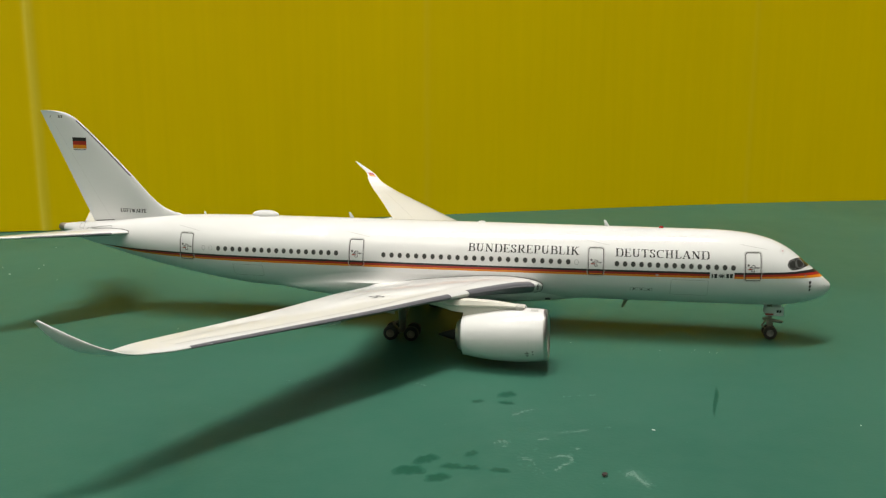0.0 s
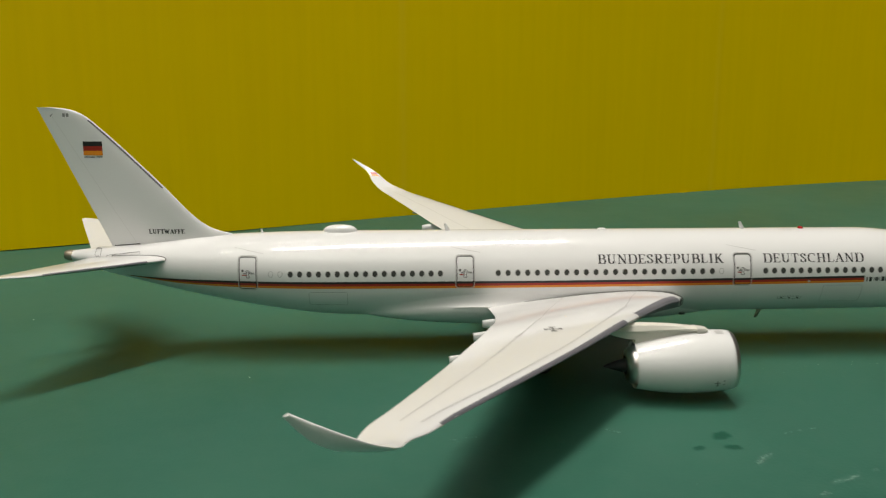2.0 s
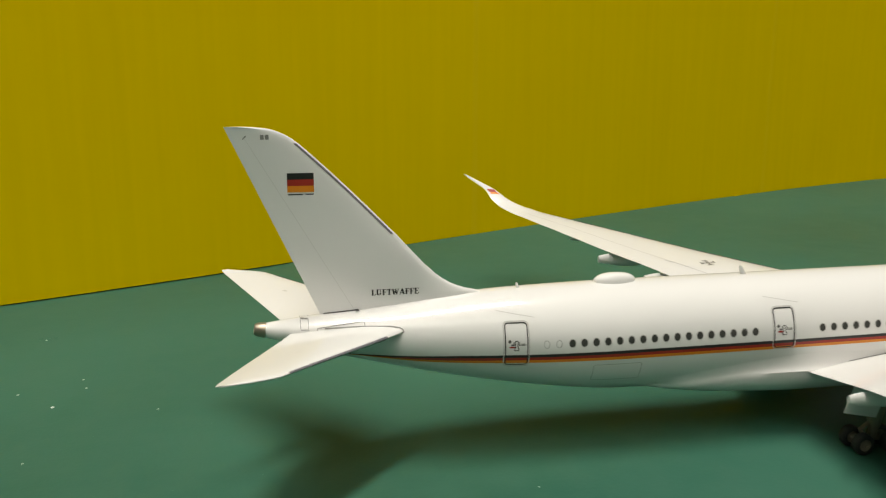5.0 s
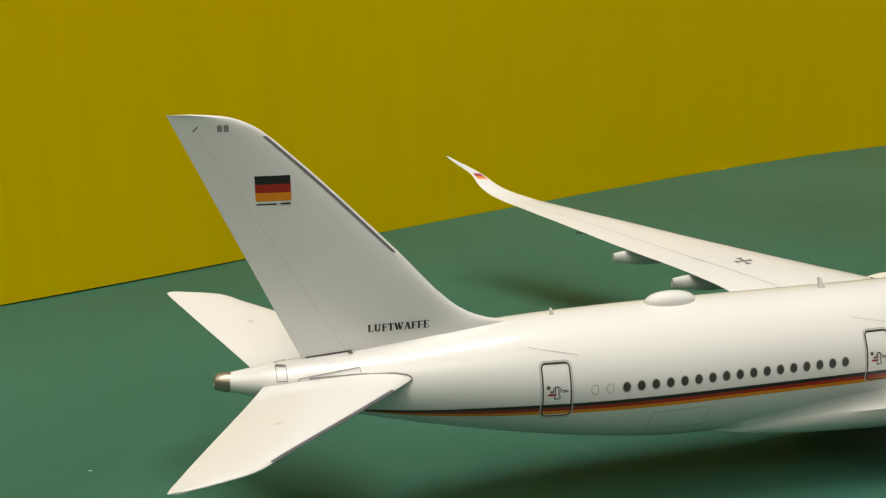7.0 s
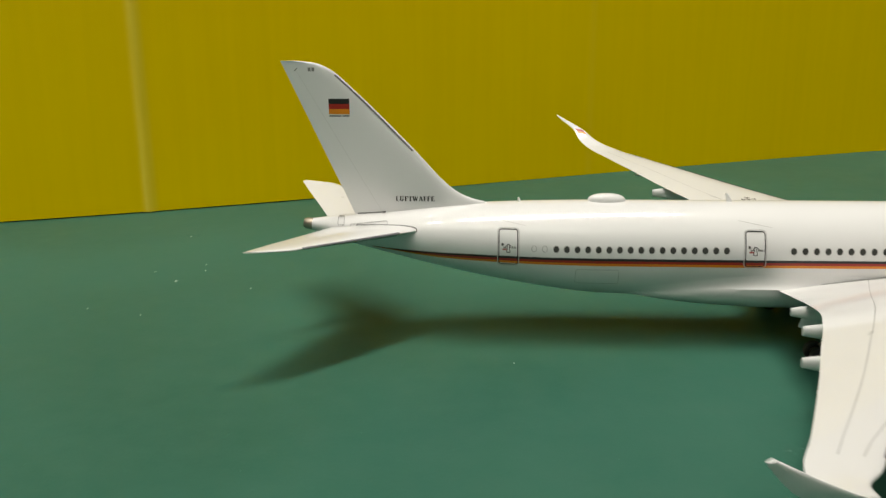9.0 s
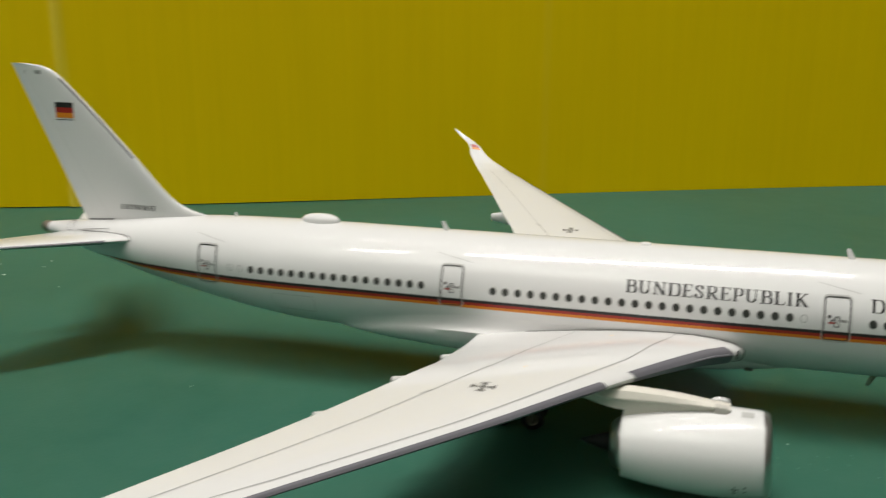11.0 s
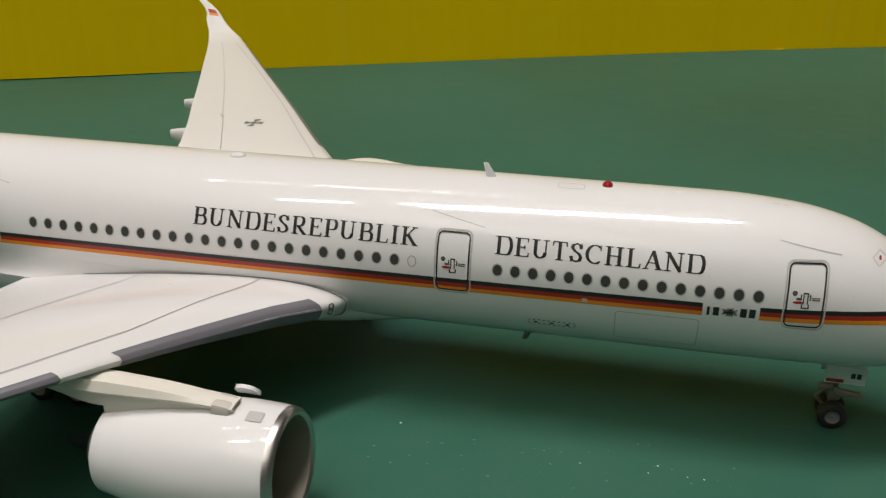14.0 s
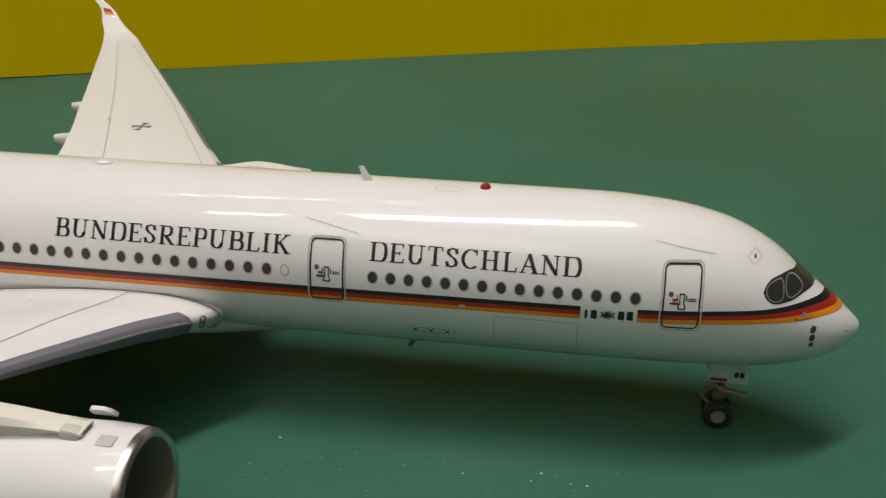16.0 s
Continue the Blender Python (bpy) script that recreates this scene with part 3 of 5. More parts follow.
GLYPHS = {
    "B": (0.72, stem(0.19) + bow(0.19, 0.60, 0.52, 1.0) + bow(0.19, 0.66, 0.0, 0.55)),
    "U": (0.84, [(0.15, ((0.19, 1), (0.19, 0.30))), (None, arc(0.41, 0.32, 0.22, 0.29, 180, 360)), (0.07, ((0.65, 0.3), (0.65, 1))), (0.055, ((0.03, 0.972), (0.36, 0.972))), (0.055, ((0.52, 0.972), (0.80, 0.972)))]),
    "N": (0.84, [(0.07, ((0.17, 0), (0.17, 1))), (0.16, ((0.17, 0.96), (0.69, 0.03))), (0.07, ((0.69, 0), (0.69, 1))), (0.055, ((0.03, 0.028), (0.31, 0.028))), (0.055, ((0.03, 0.972), (0.22, 0.972))), (0.055, ((0.55, 0.972), (0.82, 0.972)))]),
    "D": (0.80, stem(0.19) + bow(0.19, 0.74, 0.0, 1.0)),
    "E": (0.68, stem(0.19) + [(0.055, ((0.19, 0.972), (0.61, 0.972))), (0.055, ((0.19, 0.52), (0.48, 0.52))), (0.055, ((0.19, 0.028), (0.64, 0.028))), (0.06, ((0.60, 0.98), (0.60, 0.79))), (0.05, ((0.47, 0.62), (0.47, 0.42))), (0.06, ((0.62, 0.02), (0.65, 0.23)))]),
    "S": (0.62, [(None, ((0.50, 0.74), (0.47, 0.90), (0.31, 0.97), (0.15, 0.90), (0.12, 0.74), (0.24, 0.59), (0.42, 0.45), (0.51, 0.28), (0.46, 0.10), (0.29, 0.03), (0.13, 0.09), (0.09, 0.28))), (0.05, ((0.51, 0.99), (0.51, 0.70))), (0.05, ((0.08, 0.01), (0.08, 0.32)))]),
    "R": (0.76, stem(0.19) + bow(0.19, 0.60, 0.47, 1.0) + [(0.15, ((0.34, 0.49), (0.66, 0.03))), (0.055, ((0.58, 0.028), (0.78, 0.028)))]),
    "P": (0.66, stem(0.19) + bow(0.19, 0.60, 0.43, 1.0)),
    "L": (0.66, stem(0.19) + [(0.055, ((0.19, 0.028), (0.60, 0.028))), (0.06, ((0.58, 0.02), (0.62, 0.25)))]),
    "I": (0.40, stem(0.20)),
    "K": (0.78, stem(0.19) + [(0.07, ((0.22, 0.45), (0.62, 0.97))), (0.15, ((0.34, 0.58), (0.68, 0.03))), (0.055, ((0.50, 0.972), (0.76, 0.972))), (0.055, ((0.56, 0.028), (0.82, 0.028)))]),
    "T": (0.70, stem(0.35) + [(0.055, ((0.06, 0.972), (0.64, 0.972))), (0.06, ((0.07, 0.98), (0.04, 0.76))), (0.06, ((0.63, 0.98), (0.66, 0.76)))]),
    "C": (0.74, [(None, arc(0.42, 0.5, 0.34, 0.475, 50, 310, 14)), (0.05, ((0.66, 0.99), (0.66, 0.70)))]),
    "H": (0.86, stem(0.20) + stem(0.66) + [(0.055, ((0.20, 0.52), (0.66, 0.52)))]),
    "A": (0.80, [(0.07, ((0.12, 0.02), (0.40, 0.98))), (0.16, ((0.40, 0.98), (0.68, 0.02))), (0.055, ((0.21, 0.35), (0.57, 0.35))), (0.055, ((0.0, 0.028), (0.25, 0.028))), (0.055, ((0.52, 0.028), (0.83, 0.028)))]),
    "W": (1.06, [(0.15, ((0.12, 0.98), (0.34, 0.02))), (0.07, ((0.34, 0.02), (0.53, 0.94))), (0.15, ((0.50, 0.98), (0.72, 0.02))), (0.07, ((0.72, 0.02), (0.95, 0.98))), (0.055, ((0.0, 0.972), (0.26, 0.972))), (0.055, ((0.82, 0.972), (1.06, 0.972)))]),
    "F": (0.64, stem(0.19) + [(0.055, ((0.19, 0.972), (0.60, 0.972))), (0.055, ((0.19, 0.50), (0.47, 0.50))), (0.06, ((0.59, 0.98), (0.59, 0.77))), (0.05, ((0.46, 0.60), (0.46, 0.40)))]),
}


def lettering(text, x0, x1, z0, z1, place, parent, mat_, gap=0.07, weight=1.02):
    """A word in serif capitals from x0 to x1 and z0 to z1, each letter a part."""
    total = sum(GLYPHS[c][0] + gap for c in text) - gap
    sx, sz, pen = (x1 - x0) / total, z1 - z0, 0.0
    for c in text:
        bm = bmesh.new()
        wide, strokes = GLYPHS[c]
        for layer, (thick, pts) in enumerate(strokes):
            for a, b in zip(pts, pts[1:]):
                a, b = Vector(a), Vector(b)
                d = (b - a).normalized()
                w = weight * (thick if thick else 0.05 + 0.10 * abs(d.y) ** 1.5)
                n = Vector((-d.y, d.x)) * w / 2
                if thick is None:
                    a, b = a - d * 0.018, b + d * 0.018
                k = max(1, int((b - a).length / 0.25))
                for i in range(k):
                    p, q = a + (b - a) * i / k, a + (b - a) * (i + 1) / k
                    quad = [(x0 + (pen + v.x) * sx, z0 + v.y * sz) for v in (p + n, p - n, q - n, q + n)]
                    laid(bm, lambda u, v: place(u, v, 0.0025 + 0.0002 * layer), [quad])
        part("letter", bm, mat_, parent, f"black serif capital letter {c}")
        pen += wide + gap


on_right = lambda u, v, lift: skin(u, v, -1, lift)
lettering("BUNDESREPUBLIK", 1.125, 3.368, 1.740, 1.890, on_right, body, BLACK)
lettering("DEUTSCHLAND", 4.085, 5.905, 1.740, 1.887, on_right, body, BLACK)


# -- cockpit glazing --
MASK_LOW = smooth_curve((7.40, 7.436, 7.52, 7.643, 7.775, 7.90, 7.99), (1.65, 1.593, 1.556, 1.560, 1.580, 1.576, 1.562))
MASK_HIGH = smooth_curve((7.40, 7.428, 7.487, 7.592, 7.72), (1.66, 1.712, 1.743, 1.750, 1.722))
bm = bmesh.new()
for side in (-1, 1):
    cols = []
    for k in range(27):
        x = 7.40 + 0.585 * k / 26
        top, bot, _ = section(x)
        mid, high = (top + bot) / 2, (top - bot) / 2
        a0 = math.asin((MASK_LOW(x) - mid) / high) if MASK_LOW(x) < top else math.pi / 2
        a1 = math.asin(min(1, (MASK_HIGH(x) - mid) / high)) if MASK_HIGH(x) < top else math.pi / 2
        cols.append([skin(x, mid + high * math.sin(a0 + (max(a1, a0) - a0) * j / 10), side, 0.003) for j in range(11)])
    loft(bm, cols, False)
glazing = part("cockpit_glazing", bm, GLAZE, body, "black wrap-round cockpit window mask")
for side in (-1, 1):
    for shape in (((7.418, 1.65), (7.440, 1.705), (7.50, 1.724), (7.562, 1.730), (7.578, 1.66), (7.572, 1.575), (7.469, 1.575)),
                  ((7.590, 1.732), (7.674, 1.722), (7.77, 1.625), (7.73, 1.595), (7.605, 1.572))):
        for _ in range(3):  # round the corners off
            pairs = list(zip(shape, shape[1:] + shape[:1]))
            shape = tuple(p for (ax, az), (bx_, bz) in pairs for p in ((0.75 * ax + 0.25 * bx_, 0.75 * az + 0.25 * bz), (0.25 * ax + 0.75 * bx_, 0.25 * az + 0.75 * bz)))
        bm = bmesh.new()
        laid(bm, on_skin(side, 0.006), ribbon(shape, 0.008, True, 1))
        part("window_pane", bm, LINE, body, "cockpit side pane with a thin grey rim")


# -- wings --
W_Y = (0.30, 0.73, 0.95, 1.36, 2.50, 3.30, 4.30, 6.10, 7.50, 7.72, 7.86, 8.05, 8.30, 8.48)
W_LE = (2.70, 2.665, 2.53, 2.22, 1.43, 0.87, 0.20, -1.08, -2.08, -2.25, -2.42, -2.68, -3.04, -3.42)
W_TE = (-0.86, -0.83, -0.825, -0.82, -0.88, -1.11, -1.52, -2.25, -2.79, -2.88, -2.95, -3.09, -3.34, -3.54)
W_Z = (1.00, 1.06, 1.09, 1.15, 1.29, 1.355, 1.41, 1.52, 1.62, 1.645, 1.71, 1.86, 2.11, 2.33)
W_THICK = (0.36, 0.33, 0.31, 0.29, 0.205, 0.15, 0.12, 0.085, 0.062, 0.06, 0.058, 0.054, 0.05, 0.04)
wing_le, wing_te, wing_z, wing_thick = (smooth_curve(W_Y, values) for values in (W_LE, W_TE, W_Z, W_THICK))
WING_BLUNT = smooth_curve((0.3, 1.0, 2.0, 3.5, 6.0, 8.48), (0.06, 0.06, 0.03, 0.015, 0.008, 0.0))
WING_SLOPE = smooth_curve((0.3, 3.0, 7.6, 7.8, 8.0, 8.5), (6, 5, 5, 28, 50, 62))


def foil(c):
    """Half thickness of the wing section at a share c of its chord, 1 at its thickest."""
    return max(0.03, 2.0 * (1.4845 * math.sqrt(c) - 0.63 * c - 1.758 * c * c + 1.4215 * c ** 3 - 0.5075 * c ** 4))


def wing_base(y, c, side):
    """On the mean surface of the wing, with the section's half thickness there: span y, share c of the chord."""
    le, te, z = wing_le(y), wing_te(y), wing_z(y)
    ramp = lambda a, b: min(1, max(0, (y - a) / (b - a)))
    if side < 0:
        te += 0.08 * math.exp(-((y - 5.8) / 1.9) ** 2)
        le -= 0.03 * ramp(1.5, 2.5) + 0.05 * ramp(3.5, 5.0) + 0.04 * ramp(5.0, 7.0)
        z += c * (0.05 * ramp(1.5, 3.0) + 0.05 * ramp(4.5, 7.0))
    else:  # the left tip is bent up in a longer curve
        z += 0.03 * math.exp(-((y - 7.75) / 0.25) ** 2) + 0.06 * math.exp(-((y - 6.6) / 1.6) ** 2) + 0.05 * c * ramp(2.0, 4.0)
        tip = math.exp(-((y - 8.22) / 0.16) ** 2)
        le, te = le + 0.06 * tip, te + 0.12 * tip + 0.05 * math.exp(-((y - 6.0) / 2.0) ** 2)
        z += 0.034 * max(0, y - 6.5)
    rise = (0.07 - 0.16 * c) * (1 - 0.65 * ramp(0.8, 3.0)) * min(1, (le - te) / 2)
    rise -= 0.05 * (1 - ramp(0.7, 1.3)) * (1 - c) ** 8
    return Vector((le + (te - le) * c - side * (0.012 * y + 0.03 * max(0, y - 7)), side * y, z + rise))


# the right tip turns up into an upright swept blade: stations of both edges, out from the straight wing
R_S = (7.00, 7.50, 7.82, 8.05, 8.25, 8.42, 8.52, 8.58)
R_EDGES = []
for share, xs_, ys_, zs_ in ((0, (-2.03, -2.25, -2.32, -2.43, -2.66, -3.00, -3.33), (7.50, 7.82, 8.15, 8.37, 8.49, 8.56, 8.62), (1.635, 1.685, 1.785, 1.89, 2.01, 2.18, 2.355)),
                             (1, (-2.68, -2.76, -2.82, -2.88, -2.98, -3.16, -3.38), (7.50, 7.82, 8.10, 8.30, 8.44, 8.54, 8.61), (1.70, 1.72, 1.75, 1.82, 1.915, 2.06, 2.33))):
    root = wing_base(7.0, share, -1)
    R_EDGES.append([smooth_curve(R_S, (first, *rest)) for first, rest in zip(root, (xs_, [-v for v in ys_], zs_))])


def wing_point(y, c, upper, side, lift=0.0):
    """On the wing, side -1 right or 1 left: span y, share c of the chord from the leading edge, upper or lower face."""
    blunt = 0.0 if upper else WING_BLUNT(y) * min(1, math.sqrt(c / 0.012)) * (1 - c) ** 3
    off = (wing_thick(y) / 2 * foil(c) + blunt + lift) * (1 if upper else -1)
    if side < 0 and y > 7:
        near, far = (Vector([curve(v) for curve in R_EDGES[0]]).lerp(Vector([curve(v) for curve in R_EDGES[1]]), c) for v in (y - 0.01, y + 0.01))
        chord = Vector([b(y) - a(y) for a, b in zip(*R_EDGES)])
        return (near + far) / 2 + chord.cross(far - near).normalized() * off
    a = radians(WING_SLOPE(y))
    return wing_base(y, c, side) + Vector((0, -side * off * math.sin(a), off * math.cos(a)))


SHARES = [(1 - math.cos(math.pi * k / 14)) / 2 for k in range(15)]


def wing(side):
    bm = bmesh.new()
    ys = [0.3 + 0.2 * k for k in range(36)] + [7.4 + (1.18 if side < 0 else 1.08) * k / 32 for k in range(33)]
    rings = []
    for y in ys:
        rings.append([wing_point(y, c, True, side) for c in reversed(SHARES)] + [wing_point(y, c, False, side) for c in SHARES[1:]])
    loft(bm, rings)
    ob = part("wing", bm, WING, plane, "swept ivory-grey wing with an upturned tip", angle=60)

    def strip(name, y0, y1, cu, cl, mat_, label):
        bm = bmesh.new()
        n = max(6, int((y1 - y0) / 0.15))
        rows = []
        for i in range(n + 1):
            y = y0 + (y1 - y0) * i / n
            chord = wing_le(y) - wing_te(y)
            a, b = cu(y) / chord, cl(y) / chord
            rows.append([wing_point(y, a * k / 6, True, side, 0.005) for k in range(6, 0, -1)] + [wing_point(y, c, False, side, 0.006) for c in (0.0, 0.003, 0.007, 0.0125, 0.025, b)])
        for row in rows:  # the nose of the strip stands off the leading edge as well
            row[6] = row[6] + Vector((0.008, 0, 0))
        loft(bm, rows, False)
        part(name, bm, mat_, ob, label)

    strip("slat", 0.98, 2.52, lambda y: 0.125 - 0.025 * (y - 1), lambda y: 0.22, SLAT, "slate-grey inner slat")
    strip("slat", 2.92, 7.25, lambda y: 0.075 - 0.008 * (y - 2.9), lambda y: 0.14, SLAT, "slate-grey outer slat")
    # panel lines of the upper face
    bm = bmesh.new()
    on_wing = lambda y, c: wing_point(y, c, True, side, 0.003)

    def panel(line_, width):
        if side < 0:
            line_ = [(y, c + 0.022 if c < 0.5 else c) for y, c in line_]
        if side > 0:
            line_ = [(y, c + 0.035 if 0.5 < c else c) for y, c in line_]
        fine = []
        for (ya, ca), (yb, cb) in zip(line_, line_[1:]):
            k = max(2, int(abs(yb - ya) / 0.12))
            fine += [(ya + (yb - ya) * i / k, ca + (cb - ca) * i / k) for i in range(k)]
        fine.append(line_[-1])
        for (ya, ca), (yb, cb) in zip(fine, fine[1:]):
            wa, wb = width / (wing_le(ya) - wing_te(ya)), width / (wing_le(yb) - wing_te(yb))
            laid(bm, on_wing, [((ya, ca), (ya, ca + wa), (yb, cb + wb), (yb, cb))])

    panel([(0.74, 0.222), (1.5, 0.183), (2.2, 0.125)], 0.011)
    panel([(0.74, 0.612), (1.9, 0.655), (2.9, 0.67), (3.8, 0.665)], 0.011)
    part("panel_line", bm, LINE, ob)
    bm = bmesh.new()
    panel([(2.2, 0.125), (3.2, 0.116), (4.5, 0.106), (6.1, 0.135), (7.3, 0.25)], 0.024)
    panel([(3.8, 0.665), (5.1, 0.635), (6.3, 0.61), (7.3, 0.60)], 0.020)
    panel([(7.3, 0.25), (7.305, 0.60)], 0.024)
    panel([(3.72, 0.655), (3.86, 0.668)], 0.055)
    part("panel_line", bm, SOFTLINE, ob, "paler panel line of the outer wing")
    # seam where the wing meets the body
    bm = bmesh.new()
    tube(bm, [wing_point(0.735, 0.965 * (1 - k / 40) ** 1.5, True, side, 0.002) for k in range(41)] + [wing_point(0.735, c, False, side, 0.002) for c in (0.003, 0.008, 0.0125, 0.05)], 0.008, 6)
    part("root_seam", bm, LINE, ob)
    bm = bmesh.new()
    for d, up in ((0.007, -0.022), (-0.007, 0.026)):
        at = wing_point(0.89, 0.004, False, side) + Vector((0.010, side * 0.006, 0.045 + up))
        along_ = Vector((-0.52, side * 0.85, 0.05))
        ring_ = [at + along_ * 1.25 * (d + 0.022 * math.cos(2 * math.pi * k / 12)) + Vector((0, 0, 0.030 * math.sin(2 * math.pi * k / 12))) for k in range(13)]
        tube(bm, ring_, 0.007, 6)
    part("landing_light", bm, EMBLEM, ob, "small dark ringed landing light")
    # cross on the upper face
    bm = bmesh.new()
    cy, cx = 3.52, -0.14

    def on_top(u, v):
        y, u = cy + 0.9 * v, 0.9 * u
        return wing_point(y, (wing_le(y) - (cx + u)) / (wing_le(y) - wing_te(y)), True, side, 0.003)

    laid(bm, on_top, rect(-0.026, 0.026, -0.026, 0.026))
    arms = []
    for ux, uy in ((1, 0), (-1, 0), (0, 1), (0, -1)):  # four arms that widen outwards
        arm = lambda d, w, ux=ux, uy=uy: (d * ux + w * uy, d * uy + w * ux)
        laid(bm, on_top, [(arm(0.026, -0.026), arm(0.026, 0.026), arm(0.085, 0.036), arm(0.085, -0.036)), (arm(0.085, -0.036), arm(0.085, 0.036), arm(0.155, 0.062), arm(0.155, -0.062))])
        arms.append(arm)
    part("cross_emblem", bm, EMBLEM, ob, "small dark grey cross emblem on the wing")
    for arm in arms:
        bm = bmesh.new()
        line_ = [(0.135, 0.034), (0.085, 0.019), (0.034, 0.016), (0.034, -0.016), (0.085, -0.019), (0.135, -0.034)]
        laid(bm, lambda u, v: on_top(u, v) + Vector((0, 0, 0.0015)), ribbon([arm(d, w) for d, w in line_], 0.010))
        part("emblem_line", bm, WING, ob, "pale line inside one arm of the cross")
    if side < 0:
        for y_, c_ in ((1.05, 0.445), (2.75, 0.489)):
            bm = bmesh.new()
            laid(bm, lambda u, v: wing_point(y_ + v, c_ + u, True, side, 0.004), oval(0, 0, 0.007, 0.013, 8))
            part("fleck", bm, FLECK, ob, "tiny orange paint fleck")
    # red and gold flash below the left tip
    bm = bmesh.new() if side > 0 else None
    if side > 0:
        for y0, y1, index in ((8.12, 8.162, 1), (8.162, 8.22, 0)):
            laid(bm, on_wing, [((y0, c), (y1, c), (y1, c + 0.2), (y0, c + 0.2)) for c in (0.2, 0.4, 0.6)], index)
        part("tip_flash", bm, (RED, GOLD), ob)
    # flap track fairings
    for y, tail, length, high in ((1.73, -1.06, 0.95, 0.19), (2.91, -1.30, 1.25, 0.21), (4.12, -1.72, 1.15, 0.20), (5.2, -1.93, 0.5, 0.05)):
        # the two sides of the casting differ a little
        y, tail, high = (y + 0.16 + 0.03 * y, tail + 0.05, high) if side < 0 else (y + 0.52, tail - 0.15, high * 1.15)
        bm = bmesh.new()
        rings = []
        for k in range(13):
            f = k / 12
            r = high * 0.55 * max(0.05, math.sin(math.pi * min(1, 0.12 + 0.86 * f)) ** 0.6)
            x = tail + length * f
            z = wing_point(y, min(1, max(0, (wing_le(y) - x) / (wing_le(y) - wing_te(y)))), False, side).z - high * (0.50 - 0.10 * (1 - f)) - 0.05
            rings.append([(x, side * y + 0.5 * r * math.cos(2 * math.pi * j / 14), z + r * math.sin(2 * math.pi * j / 14)) for j in range(14)])
        loft(bm, rings)
        part("flap_fairing", bm, WING, ob, "canoe-shaped flap track fairing")
    return ob


for side in (-1, 1):
    wing(side)


# -- engines --
def engine(side):
    y = side * 2.65
    o = (1.33, y, 0.575 if side < 0 else 0.68)
    tilt = 2.6
    bm = bmesh.new()
    outer = [(0.0, 0.375), (0.25, 0.425), (0.55, 0.47), (0.9, 0.497), (1.2, 0.497), (1.42, 0.482), (1.50, 0.472)]
    lathe(bm, [(0.02, 0.34)] + outer, o, 48, tilt)
    ob = part("engine", bm, WHITE, plane, "white engine nacelle with a bare metal lip")
    bm = bmesh.new()
    lathe(bm, [(1.50, 0.4725), (1.54, 0.464), (1.565, 0.45), (1.575, 0.432), (1.57, 0.414), (1.55, 0.40)], o, 48, tilt)
    part("intake_lip", bm, CHROME, ob, "bright metal intake lip")
    bm = bmesh.new()
    lathe(bm, [(1.55, 0.40), (1.4, 0.388), (1.1, 0.39)], o, 48, tilt)
    part("intake_duct", bm, INTAKE, ob, "brownish metal intake duct")
    bm = bmesh.new()
    lathe(bm, [(1.1, 0.392), (1.1, 0.11)], o, 48, tilt)
    lathe(bm, [(1.1, 0.11), (1.2, 0.095), (1.3, 0.055), (1.345, 0.01)], o, 20, tilt, (False, True))
    axis = Matrix.Rotation(radians(-tilt), 3, "Y")
    for k in range(22):
        a = 2 * math.pi * k / 22
        quad = []
        for r, da, dx in ((0.10, -0.10, 0.03), (0.385, -0.02, 0.05), (0.385, 0.16, 0.005), (0.10, 0.14, 0.005)):
            quad.append(bm.verts.new(Vector(o) + axis @ Vector((1.11 + dx, r * math.cos(a + da), r * math.sin(a + da)))))
        bm.faces.new(quad)
    part("fan", bm, FANMETAL, ob, "dark fan with blades")
    bm = bmesh.new()
    lathe(bm, [(0.12, 0.31), (0.03, 0.308), (-0.03, 0.297), (-0.08, 0.272), (-0.11, 0.235), (-0.125, 0.19), (-0.13, 0.15)], o, 36, tilt)
    part("core_cowl", bm, CHROME, ob, "polished metal core cowl")
    bm = bmesh.new()
    lathe(bm, [(-0.128, 0.155), (-0.115, 0.135), (-0.14, 0.115), (-0.25, 0.085), (-0.38, 0.045), (-0.47, 0.012)], o, 30, tilt, (False, True))
    part("exhaust_plug", bm, DARKMETAL, ob, "dark metal exhaust plug")
    # pylon
    bm = bmesh.new()
    dz = o[2] - 0.575
    low = smooth_curve((0.2, 0.8, 1.3, 1.8, 2.3, 2.62), (1.20, 1.13, 1.02 + dz, 1.066 + dz, 1.132 + dz, 1.135 + dz))
    high = smooth_curve((0.2, 0.8, 1.3, 1.8, 2.3, 2.62), (1.22, 1.24, 1.275, 1.255 + dz, 1.195 + dz, 1.15 + dz))
    web = []
    rings = []
    for k in range(25):
        x = 0.2 + 2.26 * k / 24
        h = 0.155 * min(1, 0.2 + 0.12 * k) * (1 - 0.40 * k / 24)
        a, b = low(x), high(x)
        m = (b - a) * 0.45
        half = [(0.66, a), (0.70, b - m - 0.035), (0.96, b - m - 0.012), (1.0, b - m + 0.01), (0.72, b - m * 0.2)]
        rings.append([(x, y - h * p, z) for p, z in half] + [(x, y, b)] + [(x, y + h * p, z) for p, z in reversed(half)])
        if x > 1.25:
            web.append([(x, y - h * 0.6, a - 0.1), (x, y - h * 0.6, a + 0.02), (x, y + h * 0.6, a + 0.02), (x, y + h * 0.6, a - 0.1)])
    loft(bm, rings)
    loft(bm, web)
    part("pylon", bm, IVORY, ob, "ivory-grey pylon between nacelle and wing", angle=35)
    bm = bmesh.new()
    tilt_ = Matrix.Rotation(radians(-side * 38), 3, "X")
